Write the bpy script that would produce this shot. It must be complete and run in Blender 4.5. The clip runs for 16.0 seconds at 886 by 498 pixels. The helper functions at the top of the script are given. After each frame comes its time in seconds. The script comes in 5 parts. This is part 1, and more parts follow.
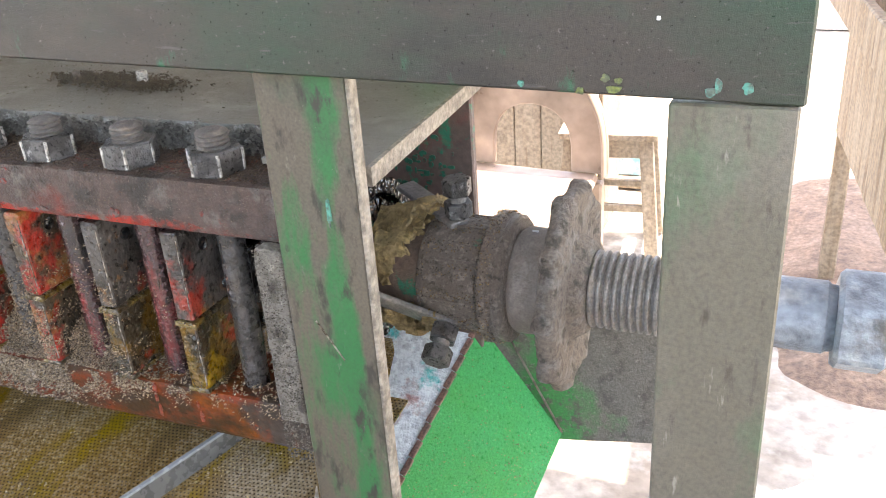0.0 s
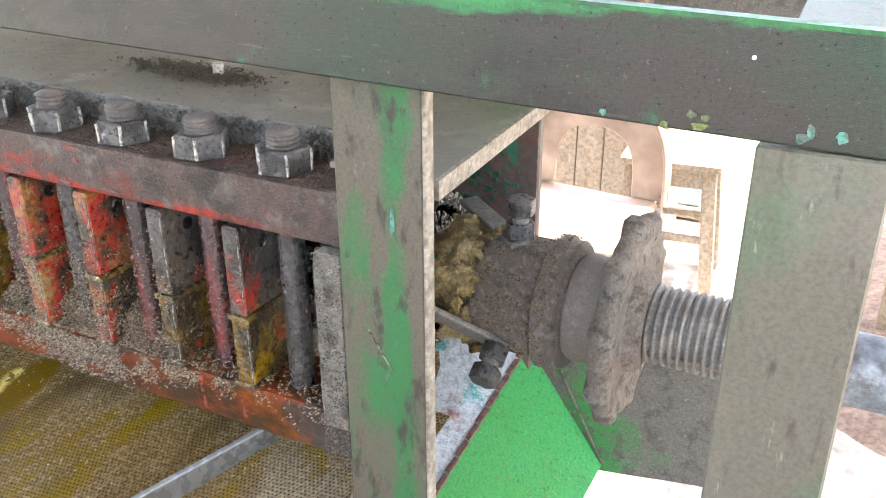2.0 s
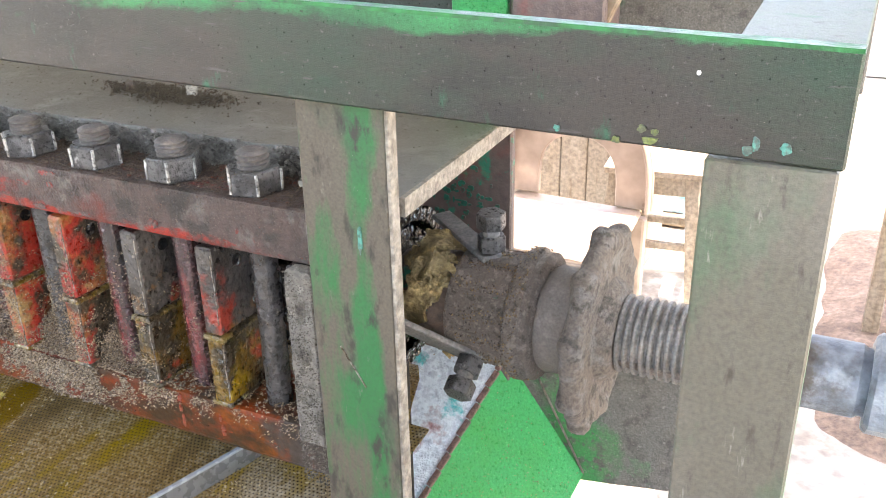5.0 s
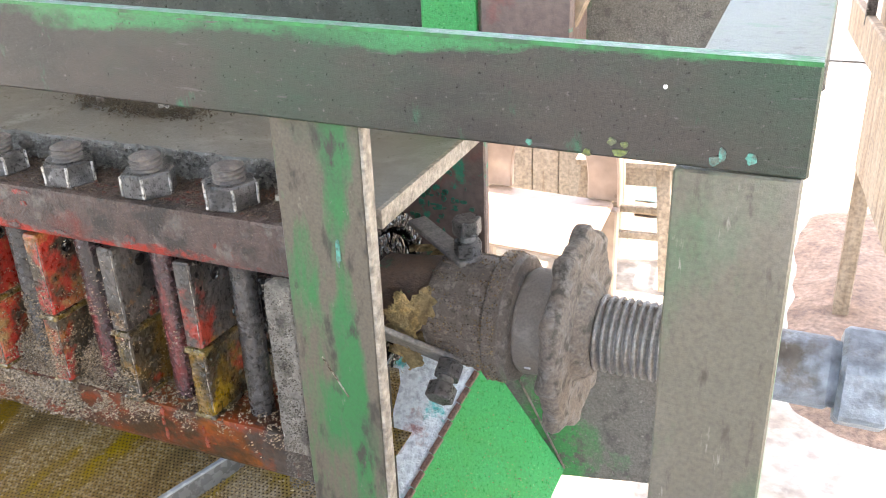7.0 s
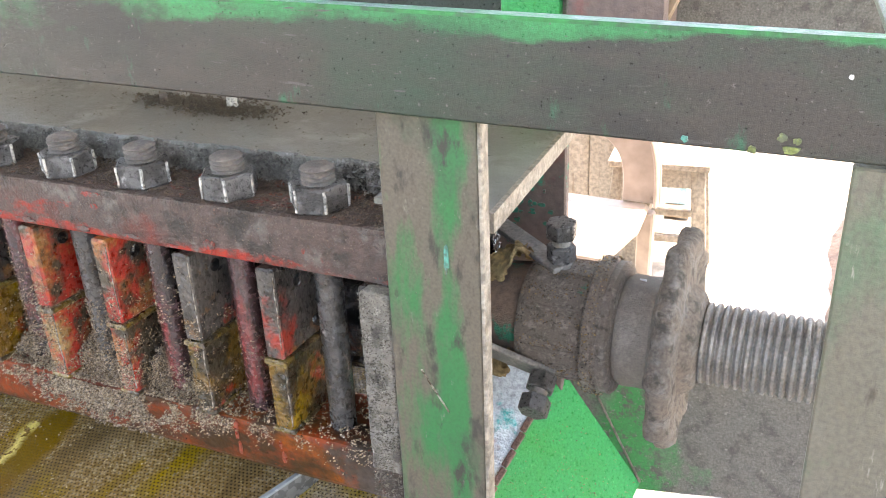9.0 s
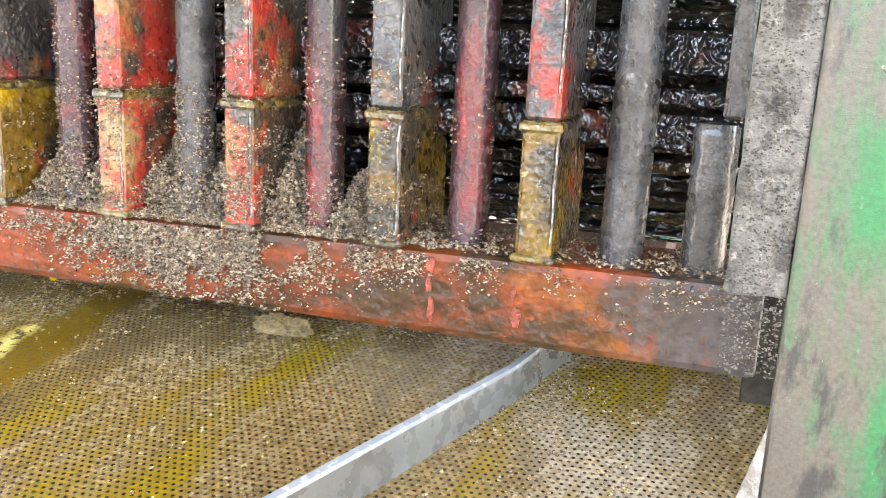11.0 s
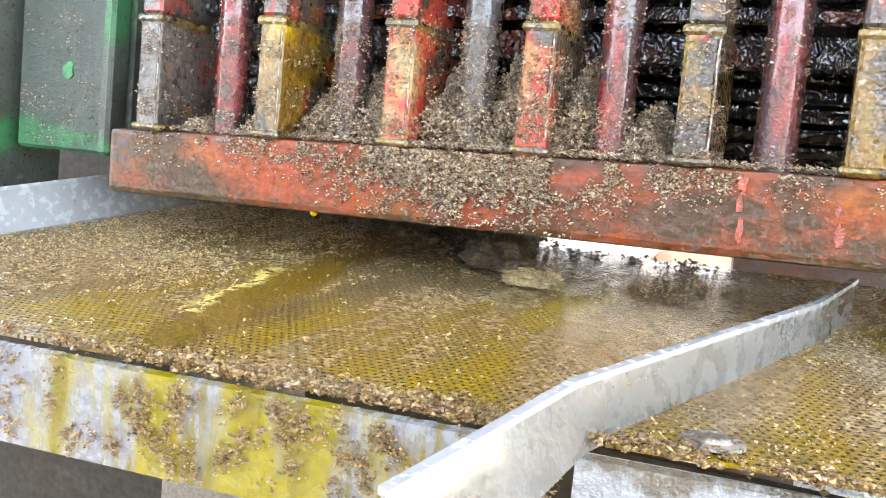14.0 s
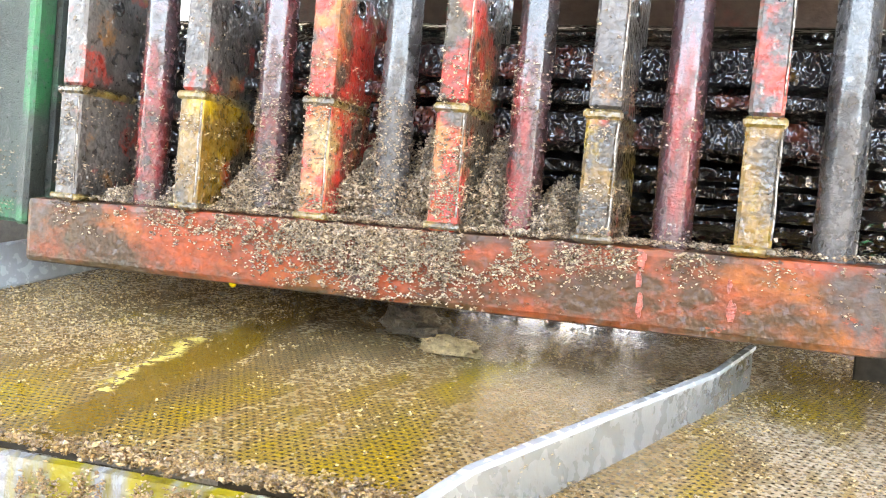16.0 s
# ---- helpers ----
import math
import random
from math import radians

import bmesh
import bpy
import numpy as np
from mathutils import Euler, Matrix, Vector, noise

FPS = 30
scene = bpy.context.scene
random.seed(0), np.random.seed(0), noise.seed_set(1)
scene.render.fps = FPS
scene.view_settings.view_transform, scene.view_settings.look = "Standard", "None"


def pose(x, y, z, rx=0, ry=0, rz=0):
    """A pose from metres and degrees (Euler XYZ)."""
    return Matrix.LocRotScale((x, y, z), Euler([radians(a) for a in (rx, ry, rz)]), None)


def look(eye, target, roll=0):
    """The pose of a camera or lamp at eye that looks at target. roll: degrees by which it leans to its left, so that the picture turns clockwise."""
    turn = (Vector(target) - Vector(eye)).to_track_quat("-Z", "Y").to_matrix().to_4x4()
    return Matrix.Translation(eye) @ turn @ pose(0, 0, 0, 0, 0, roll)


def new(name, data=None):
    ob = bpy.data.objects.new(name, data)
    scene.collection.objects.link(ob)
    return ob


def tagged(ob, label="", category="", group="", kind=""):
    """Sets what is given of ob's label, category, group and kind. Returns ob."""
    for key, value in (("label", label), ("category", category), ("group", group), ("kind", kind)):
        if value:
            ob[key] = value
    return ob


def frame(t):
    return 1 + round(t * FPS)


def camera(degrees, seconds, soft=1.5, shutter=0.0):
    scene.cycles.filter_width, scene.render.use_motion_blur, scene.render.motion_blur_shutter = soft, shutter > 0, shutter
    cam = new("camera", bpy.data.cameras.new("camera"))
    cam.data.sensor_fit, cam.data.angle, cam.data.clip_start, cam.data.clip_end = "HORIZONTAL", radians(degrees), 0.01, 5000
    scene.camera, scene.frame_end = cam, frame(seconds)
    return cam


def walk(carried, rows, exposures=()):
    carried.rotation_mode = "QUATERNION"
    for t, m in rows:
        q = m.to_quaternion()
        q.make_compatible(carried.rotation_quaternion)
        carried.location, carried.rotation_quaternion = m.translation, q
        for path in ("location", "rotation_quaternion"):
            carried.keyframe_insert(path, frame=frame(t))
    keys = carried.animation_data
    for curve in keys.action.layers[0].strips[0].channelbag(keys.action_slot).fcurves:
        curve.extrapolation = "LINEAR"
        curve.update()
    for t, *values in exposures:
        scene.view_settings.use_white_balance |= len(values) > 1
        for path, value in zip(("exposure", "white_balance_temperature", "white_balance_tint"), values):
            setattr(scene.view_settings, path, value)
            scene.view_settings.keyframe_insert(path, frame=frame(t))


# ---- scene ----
cam = camera(55.0, 16.0, soft=1.0)
PATH = [
    (0, (0.009, 0.066, 1.414), (-0.727, 1.717, 0.557), -4.1),
    (0.5, (0.012, 0.066, 1.417), (-0.776, 1.7, 0.574), -2.1),
    (1, (0.008, 0.073, 1.419), (-0.794, 1.704, 0.584), -0.6),
    (1.5, (0.0, 0.069, 1.418), (-0.842, 1.682, 0.587), -0.3),
    (2, (-0.005, 0.072, 1.417), (-0.846, 1.684, 0.583), -0.2),
    (2.5, (-0.011, 0.07, 1.418), (-0.848, 1.681, 0.58), 0.1),
    (3, (-0.01, 0.068, 1.418), (-0.849, 1.679, 0.58), 0.1),
    (3.5, (-0.009, 0.066, 1.419), (-0.847, 1.677, 0.581), -0.1),
    (4, (-0.01, 0.066, 1.421), (-0.842, 1.683, 0.587), -0.3),
    (4.5, (-0.004, 0.071, 1.425), (-0.835, 1.692, 0.599), -0.8),
    (5, (0.016, 0.074, 1.423), (-0.814, 1.705, 0.615), -1.3),
    (5.2, (0.025, 0.077, 1.418), (-0.806, 1.71, 0.616), -1.3),
    (7.3, (0.012, 0.07, 1.441), (-0.759, 1.72, 0.613), -2.4),
    (7.5, (0.008, 0.07, 1.438), (-0.795, 1.707, 0.615), -2.5),
    (8, (-0.005, 0.076, 1.438), (-0.827, 1.693, 0.594), -2.9),
    (8.2, (0.008, 0.075, 1.437), (-0.83, 1.687, 0.602), -2.5),
    (10.3, (-0.309, 0.077, 1.29), (-0.947, 1.805, 0.511), -1.1),
    (10.5, (-0.33, 0.119, 1.213), (-0.962, 1.871, 0.485), -0.0),
    (11, (-0.403, 0.15, 1.057), (-1.037, 1.99, 0.597), 2.8),
    (11.5, (-0.425, 0.134, 0.969), (-1.153, 1.984, 0.748), 2.3),
    (12, (-0.435, 0.124, 0.967), (-1.216, 1.957, 0.794), 3.0),
    (12.5, (-0.5, 0.111, 0.933), (-1.309, 1.931, 0.747), 3.8),
    (13, (-0.535, 0.086, 0.907), (-1.343, 1.903, 0.691), 4.6),
    (13.5, (-0.533, 0.084, 0.921), (-1.342, 1.903, 0.72), 5.0),
    (14, (-0.528, 0.091, 0.922), (-1.324, 1.916, 0.733), 5.5),
    (14.5, (-0.523, 0.096, 0.929), (-1.292, 1.935, 0.767), 5.8),
    (15, (-0.51, 0.096, 0.936), (-1.232, 1.958, 0.816), 5.9),
    (15.5, (-0.496, 0.093, 0.946), (-1.152, 1.979, 0.842), 5.6),
    (16, (-0.507, 0.086, 0.949), (-1.193, 1.963, 0.858), 5.3),
]
EXPOSURES = [(0, 3.5, 8100, 14), (1.5, 3.72, 8100, 14), (5.0, 3.7, 8100, 14), (8.2, 3.68, 8100, 14), (10.3, 4.35, 8000, 12), (11.0, 4.75, 8200, 12), (12.5, 4.85, 8200, 12), (13.0, 4.7, 8200, 12), (16, 5.05, 8200, 12)]
walk(cam, [(t, look(eye, target, roll)) for t, eye, target, roll in PATH], EXPOSURES)

# ---- world, sun, exposure ----
world = bpy.data.worlds.new("daylight")
scene.world = world
world.use_nodes = True
sky = world.node_tree.nodes.new("ShaderNodeTexSky")
sky.sky_type, sky.sun_disc = "NISHITA", False
sky.sun_elevation, sky.sun_rotation = radians(75), radians(76)
sky.dust_density, sky.air_density = 2.0, 1.0
world.node_tree.nodes["Background"].inputs["Strength"].default_value = 0.15
world.node_tree.links.new(sky.outputs[0], world.node_tree.nodes["Background"].inputs[0])
sun = new("sun", bpy.data.lights.new("sun", "SUN"))
sun.data.energy, sun.data.angle, sun.data.color = 1.9, radians(0.5), (1.0, 0.95, 0.87)
sun.matrix_world = look((2.0, 0.5, 8.0), (0, 0, 0))

# ---- materials ----
def rgb(c):
    return (*c, 1.0)


def surface(name, base, layers=(), rough=0.6, metal=0.0, bump=0.3, grain=60.0, spec=0.5, rough_var=0.15, var=1.0, coat=0.0, island=(), coat_rough=0.06, wet=0.0):
    """A worn surface. layers: (colour, noise scale, threshold, softness[, stretch[, roughness[, bias]]]); bias: (axis, centre, width, amount)
    makes a stain or coat gather round a height or place on the object."""
    m = bpy.data.materials.new(name)
    m.use_nodes = True
    nt = m.node_tree
    n, l = nt.nodes, nt.links
    bsdf = n["Principled BSDF"]
    co = n.new("ShaderNodeTexCoord")
    oi = n.new("ShaderNodeObjectInfo")
    add = n.new("ShaderNodeVectorMath")
    add.operation = "MULTIPLY_ADD"
    add.inputs[1].default_value = (1, 1, 1)
    l.new(co.outputs["Object"], add.inputs[0])
    sc = n.new("ShaderNodeVectorMath")
    sc.operation = "SCALE"
    sc.inputs[0].default_value = (7.3, 3.1, 5.7)
    l.new(oi.outputs["Random"], sc.inputs["Scale"])
    l.new(sc.outputs[0], add.inputs[2])
    pos = add.outputs[0]
    # fine value variation on the base colour
    fine = n.new("ShaderNodeTexNoise")
    fine.inputs["Scale"].default_value, fine.inputs["Detail"].default_value = grain, 8
    l.new(pos, fine.inputs["Vector"])
    ramp = n.new("ShaderNodeValToRGB")
    ramp.color_ramp.elements[0].color = rgb([c * (1 - 0.4 * var) for c in base])
    ramp.color_ramp.elements[1].color = rgb([min(1, c * (1 + 0.35 * var)) for c in base])
    ramp.color_ramp.elements[0].position, ramp.color_ramp.elements[1].position = 0.3, 0.72
    l.new(fine.outputs["Fac"], ramp.inputs[0])
    colour = ramp.outputs[0]
    rsock = None
    rv = n.new("ShaderNodeMapRange")
    rv.inputs["From Min"].default_value, rv.inputs["From Max"].default_value = 0.3, 0.7
    rv.inputs["To Min"].default_value, rv.inputs["To Max"].default_value = max(0.03, rough - rough_var), min(1, rough + rough_var)
    l.new(fine.outputs["Fac"], rv.inputs["Value"])
    rsock = rv.outputs[0]
    for i, lay in enumerate(layers):
        col, scale, thr, soft = lay[:4]
        stretch = lay[4] if len(lay) > 4 and lay[4] else (1, 1, 1)
        mp = n.new("ShaderNodeMapping")
        mp.inputs["Scale"].default_value = stretch
        mp.inputs["Location"].default_value = (i * 3.7 + 0.9, i * 1.3, i * 2.1)
        l.new(pos, mp.inputs["Vector"])
        no = n.new("ShaderNodeTexNoise")
        no.inputs["Scale"].default_value, no.inputs["Detail"].default_value, no.inputs["Roughness"].default_value = scale, 9, 0.65
        l.new(mp.outputs[0], no.inputs["Vector"])
        mr = n.new("ShaderNodeMapRange")
        mr.inputs["From Min"].default_value, mr.inputs["From Max"].default_value = thr - soft, thr + soft
        fac = no.outputs["Fac"]
        for axis, centre, width, amount in (lay[6] if len(lay) > 6 else ()):
            sp = n.new("ShaderNodeSeparateXYZ")
            l.new(co.outputs["Object"], sp.inputs[0])
            chain = [("SUBTRACT", centre), ("DIVIDE", width), ("ABSOLUTE", None), ("POWER", 2.0), ("MULTIPLY", -1.0), ("EXPONENT", None), ("MULTIPLY", amount)]
            sock = sp.outputs[axis]
            for op, val in chain:
                k = n.new("ShaderNodeMath")
                k.operation = op
                l.new(sock, k.inputs[0])
                if val is not None:
                    k.inputs[1].default_value = val
                sock = k.outputs[0]
            k = n.new("ShaderNodeMath")
            k.operation = "ADD"
            l.new(sock, k.inputs[0])
            l.new(fac, k.inputs[1])
            fac = k.outputs[0]
        l.new(fac, mr.inputs["Value"])
        mix = n.new("ShaderNodeMix")
        mix.data_type = "RGBA"
        l.new(mr.outputs[0], mix.inputs["Factor"])
        l.new(colour, mix.inputs["A"])
        tint = n.new("ShaderNodeValToRGB")
        tint.color_ramp.elements[0].color = rgb([c * (1 - 0.3 * var) for c in col])
        tint.color_ramp.elements[1].color = rgb([min(1, c * (1 + 0.25 * var)) for c in col])
        tint.color_ramp.elements[0].position, tint.color_ramp.elements[1].position = 0.32, 0.7
        l.new(fine.outputs["Fac"], tint.inputs[0])
        l.new(tint.outputs[0], mix.inputs["B"])
        colour = mix.outputs["Result"]
        if len(lay) > 5 and lay[5]:
            mf = n.new("ShaderNodeMix")
            l.new(mr.outputs[0], mf.inputs["Factor"])
            l.new(rsock, mf.inputs["A"])
            mf.inputs["B"].default_value = lay[5]
            rsock = mf.outputs["Result"]
    if island:
        geo = n.new("ShaderNodeNewGeometry")
        pick = n.new("ShaderNodeValToRGB")
        pick.color_ramp.interpolation = "LINEAR"
        for k, col in enumerate(island):
            e = pick.color_ramp.elements[k] if k < 2 else pick.color_ramp.elements.new(0.5)
            e.position, e.color = k / (len(island) - 1), rgb(col)
        l.new(geo.outputs["Random Per Island"], pick.inputs[0])
        mi = n.new("ShaderNodeMix")
        mi.data_type, mi.blend_type = "RGBA", "MULTIPLY"
        mi.inputs["Factor"].default_value = 1.0
        l.new(colour, mi.inputs["A"])
        l.new(pick.outputs[0], mi.inputs["B"])
        colour = mi.outputs["Result"]
    bsdf.inputs["Coat Weight"].default_value, bsdf.inputs["Coat Roughness"].default_value = coat, coat_rough
    l.new(colour, bsdf.inputs["Base Color"])
    l.new(rsock, bsdf.inputs["Roughness"])
    bsdf.inputs["Metallic"].default_value = metal
    bsdf.inputs["Specular IOR Level"].default_value = spec
    big = n.new("ShaderNodeTexNoise")
    big.inputs["Scale"].default_value, big.inputs["Detail"].default_value = grain * 3.0, 6
    l.new(pos, big.inputs["Vector"])
    sm = n.new("ShaderNodeMath")
    sm.operation = "ADD"
    l.new(big.outputs["Fac"], sm.inputs[0])
    l.new(fine.outputs["Fac"], sm.inputs[1])
    bp = n.new("ShaderNodeBump")
    bp.inputs["Strength"].default_value, bp.inputs["Distance"].default_value = bump, 0.004
    l.new(sm.outputs[0], bp.inputs["Height"])
    l.new(bp.outputs[0], bsdf.inputs["Normal"])
    if wet:
        # beads and runs of oil: a smooth, lumpy film over the surface
        drops = n.new("ShaderNodeTexNoise")
        drops.inputs["Scale"].default_value, drops.inputs["Detail"].default_value = wet, 1.2
        l.new(pos, drops.inputs["Vector"])
        film = n.new("ShaderNodeBump")
        film.inputs["Strength"].default_value, film.inputs["Distance"].default_value = 1.0, 1.3 / wet
        l.new(drops.outputs["Fac"], film.inputs["Height"])
        l.new(film.outputs[0], bsdf.inputs["Coat Normal"])
        if rough <= 0.12:
            l.new(film.outputs[0], bsdf.inputs["Normal"])
    return m


GREEN = (0.018, 0.20, 0.065)
beam_paint = surface("worn green beam paint", (0.040, 0.033, 0.028), [(GREEN, 7, 0.70, 0.025, (0.35, 1, 1.0), None, [(2, 1.350, 0.028, 0.30)]), ((0.014, 0.047, 0.026), 6, 0.55, 0.09, (0.5, 1, 1)), ((0.071, 0.065, 0.062), 120, 0.65, 0.03, (0.2, 1, 1.5)), ((0.017, 0.016, 0.015), 11, 0.55, 0.08, (0.5, 1, 1)), ((0.019, 0.098, 0.052), 28, 0.67, 0.04, (1.3, 1, 0.5), None, [(2, 1.275, 0.02, 0.05)]), ((0.106, 0.097, 0.088), 300, 0.66, 0.03), ((0.011, 0.010, 0.009), 210, 0.66, 0.04)], 0.42, grain=420, bump=0.22, var=0.65)
post_paint = surface("worn green post paint", (0.104, 0.089, 0.068), [((0.018, 0.135, 0.045), 11, 0.61, 0.05, (1.3, 1, 0.35), None, [(0, 0.012, 0.016, 0.16), (2, 0.92, 0.20, 0.08)]), ((0.044, 0.072, 0.045), 14, 0.60, 0.07, (1, 1, 0.5)), ((0.160, 0.144, 0.124), 160, 0.67, 0.04, (1, 1, 0.4)), ((0.042, 0.036, 0.032), 60, 0.60, 0.05, (1, 1, 0.4))], 0.48, grain=420, bump=0.14, var=0.6)
post_pale = surface("pale dusty green post paint", (0.125, 0.116, 0.090), [((0.055, 0.135, 0.070), 8, 0.56, 0.08, (1.1, 1, 0.6), None, [(2, 1.22, 0.06, 0.10), (2, 0.96, 0.05, 0.06)]), ((0.17, 0.155, 0.13), 9, 0.58, 0.10, (1, 1, 0.4)), ((0.065, 0.058, 0.045), 60, 0.63, 0.05, (1, 1, 0.3)), ((0.24, 0.235, 0.20), 45, 0.66, 0.03, (2.5, 1, 0.5)), ((0.06, 0.055, 0.045), 22, 0.70, 0.02, (2.5, 1, 0.4))], 0.45, grain=300, bump=0.2, var=0.5)
left_paint = surface("dull green plate paint", (0.039, 0.053, 0.041), [((0.011, 0.125, 0.043), 6, 0.66, 0.06, None, None, [(2, 0.915, 0.016, 0.25), (0, -0.75, 0.02, 0.15)]), ((0.022, 0.027, 0.022), 14, 0.55, 0.07), ((0.078, 0.082, 0.070), 110, 0.62, 0.05)], 0.4, grain=300, bump=0.4, var=0.8)
edge_bare = surface("bare pale steel edge", (0.34, 0.30, 0.25), [((0.19, 0.165, 0.135), 60, 0.53, 0.08)], 0.6, grain=200, bump=0.6)
clamp_paint = surface("greasy red clamp paint", (0.090, 0.062, 0.053), [((0.30, 0.028, 0.017), 18, 0.64, 0.025, (0.5, 1, 1.2), None, [(2, 0.231, 0.008, 0.14), (0, -0.05, 0.22, 0.05)]), ((0.15, 0.13, 0.115), 40, 0.59, 0.05), ((0.040, 0.032, 0.028), 26, 0.57, 0.05), ((0.15, 0.030, 0.022), 9, 0.62, 0.07)], 0.5, grain=120, bump=0.7, spec=0.35, var=1.0)
clamp_low_paint = surface("oily red clamp paint", (0.093, 0.020, 0.009), [((0.215, 0.034, 0.006), 9, 0.46, 0.05, (0.35, 1, 1.0)), ((0.245, 0.066, 0.006), 12, 0.56, 0.05, (0.35, 1, 1.0)), ((0.047, 0.022, 0.008), 14, 0.53, 0.06, (0.6, 1, 1)), ((0.068, 0.053, 0.047), 20, 0.64, 0.06, None, None, [(0, 0.335, 0.075, 0.22), (0, -0.33, 0.03, 0.12)]), ((0.038, 0.022, 0.007), 9, 0.64, 0.08, None, None, [(2, -0.012, 0.012, 0.26)]), ((0.289, 0.051, 0.017), 90, 0.66, 0.03, (0.5, 1, 1)), ((0.051, 0.031, 0.009), 8, 0.62, 0.05, (1.2, 1, 0.5))], 0.42, grain=170, bump=0.15, spec=0.25, coat=0.28, coat_rough=0.04, var=0.9, wet=160)
rib_red = surface("rib with red paint and cake", (0.32, 0.020, 0.011), [((0.30, 0.105, 0.028), 34, 0.54, 0.04), ((0.28, 0.18, 0.07), 16, 0.60, 0.05), ((0.040, 0.028, 0.016), 13, 0.535, 0.035), ((0.40, 0.31, 0.18), 110, 0.66, 0.03)], 0.35, grain=150, bump=0.4, spec=0.35, coat=0.6, coat_rough=0.03, var=0.9, wet=190)
rib_steel = surface("oily bare rib steel", (0.070, 0.062, 0.056), [((0.28, 0.024, 0.013), 18, 0.58, 0.03), ((0.20, 0.085, 0.016), 26, 0.61, 0.03), ((0.028, 0.024, 0.021), 16, 0.53, 0.04), ((0.26, 0.25, 0.23), 110, 0.66, 0.03)], 0.35, 0.1, grain=150, bump=0.3, spec=0.4, coat=0.7, coat_rough=0.03, var=0.9, wet=190)
rib_oil = surface("rib coated in golden oil", (0.125, 0.064, 0.004), [((0.36, 0.235, 0.006), 14, 0.57, 0.05), ((0.34, 0.03, 0.010), 15, 0.59, 0.03), ((0.028, 0.019, 0.009), 13, 0.53, 0.04), ((0.38, 0.30, 0.15), 90, 0.67, 0.03)], 0.3, grain=150, bump=0.3, spec=0.4, coat=0.8, coat_rough=0.03, var=0.9, wet=190)
lip_oil = surface("golden oil lip", (0.13, 0.085, 0.014), [((0.045, 0.03, 0.012), 26, 0.51, 0.04), ((0.36, 0.30, 0.15), 90, 0.64, 0.04)], 0.3, grain=160, bump=0.3, coat=1.0, coat_rough=0.03, var=0.8, wet=190)
rod_red = surface("tie rod with worn mauve red paint", (0.058, 0.022, 0.024), [((0.24, 0.016, 0.016), 14, 0.58, 0.06, (1.4, 1, 0.35)), ((0.24, 0.21, 0.21), 130, 0.68, 0.03), ((0.026, 0.019, 0.018), 20, 0.56, 0.05)], 0.22, 0.1, grain=170, bump=0.55, spec=0.6, coat=0.9, coat_rough=0.12, var=0.9, wet=0)
rod_mauve = surface("tie rod with worn mauve red paint", (0.058, 0.022, 0.024), [((0.24, 0.016, 0.016), 20, 0.58, 0.06, (1.4, 1, 0.35)), ((0.24, 0.21, 0.21), 130, 0.68, 0.03), ((0.026, 0.019, 0.018), 20, 0.56, 0.05)], 0.22, 0.1, grain=170, bump=0.55, spec=0.6, coat=0.9, coat_rough=0.12, var=0.9, wet=0)
rod_grey = surface("dusty grey tie rod", (0.065, 0.062, 0.060), [((0.032, 0.029, 0.027), 26, 0.54, 0.04), ((0.24, 0.23, 0.22), 120, 0.65, 0.03)], 0.3, 0.2, grain=170, bump=0.55, coat=0.8, coat_rough=0.12, var=0.8, wet=0)
nut_steel = surface("worn nut steel", (0.12, 0.115, 0.112), [((0.045, 0.041, 0.039), 40, 0.52, 0.06), ((0.32, 0.31, 0.30), 90, 0.66, 0.04)], 0.35, 0.35, grain=260, bump=0.5, var=0.8)
thread_steel = surface("dusty thread steel", (0.230, 0.218, 0.207), [((0.345, 0.316, 0.287), 50, 0.56, 0.08)], 0.5, 0.35, grain=300, bump=0.25)
cast_grey = surface("dusty cast steel", (0.26, 0.215, 0.18), [((0.32, 0.29, 0.265), 60, 0.56, 0.06), ((0.12, 0.105, 0.09), 60, 0.57, 0.05)], 0.65, 0.0, grain=300, bump=1.2, var=0.9)
neck_brown = surface("dull brown cast neck", (0.196, 0.169, 0.146), [((0.253, 0.224, 0.196), 60, 0.57, 0.06)], 0.6, grain=420, bump=0.5, var=0.6)
bracket_grime = surface("grimy rough bracket", (0.250, 0.231, 0.200), [((0.088, 0.150, 0.094), 14, 0.62, 0.05), ((0.094, 0.081, 0.069), 40, 0.56, 0.06), ((0.425, 0.388, 0.338), 120, 0.62, 0.04)], 0.7, grain=200, bump=1.3, var=0.8)
crusty = surface("shaft crusted with cake dust", (0.20, 0.165, 0.14), [((0.33, 0.28, 0.24), 150, 0.57, 0.05), ((0.10, 0.08, 0.065), 110, 0.60, 0.05), ((0.03, 0.22, 0.14), 26, 0.71, 0.02)], 0.42, 0.0, grain=500, bump=0.8, var=0.6)
cone_brown = surface("brown press cone", (0.185, 0.125, 0.095), [((0.02, 0.22, 0.13), 26, 0.60, 0.02), ((0.10, 0.075, 0.06), 30, 0.56, 0.06)], 0.45, 0.05, grain=260, bump=0.5, var=0.7)
blue_steel = surface("blue grey dusty steel", (0.27, 0.31, 0.36), [((0.14, 0.12, 0.10), 12, 0.57, 0.06), ((0.42, 0.45, 0.48), 26, 0.62, 0.06)], 0.5, 0.3, grain=80, bump=0.4)
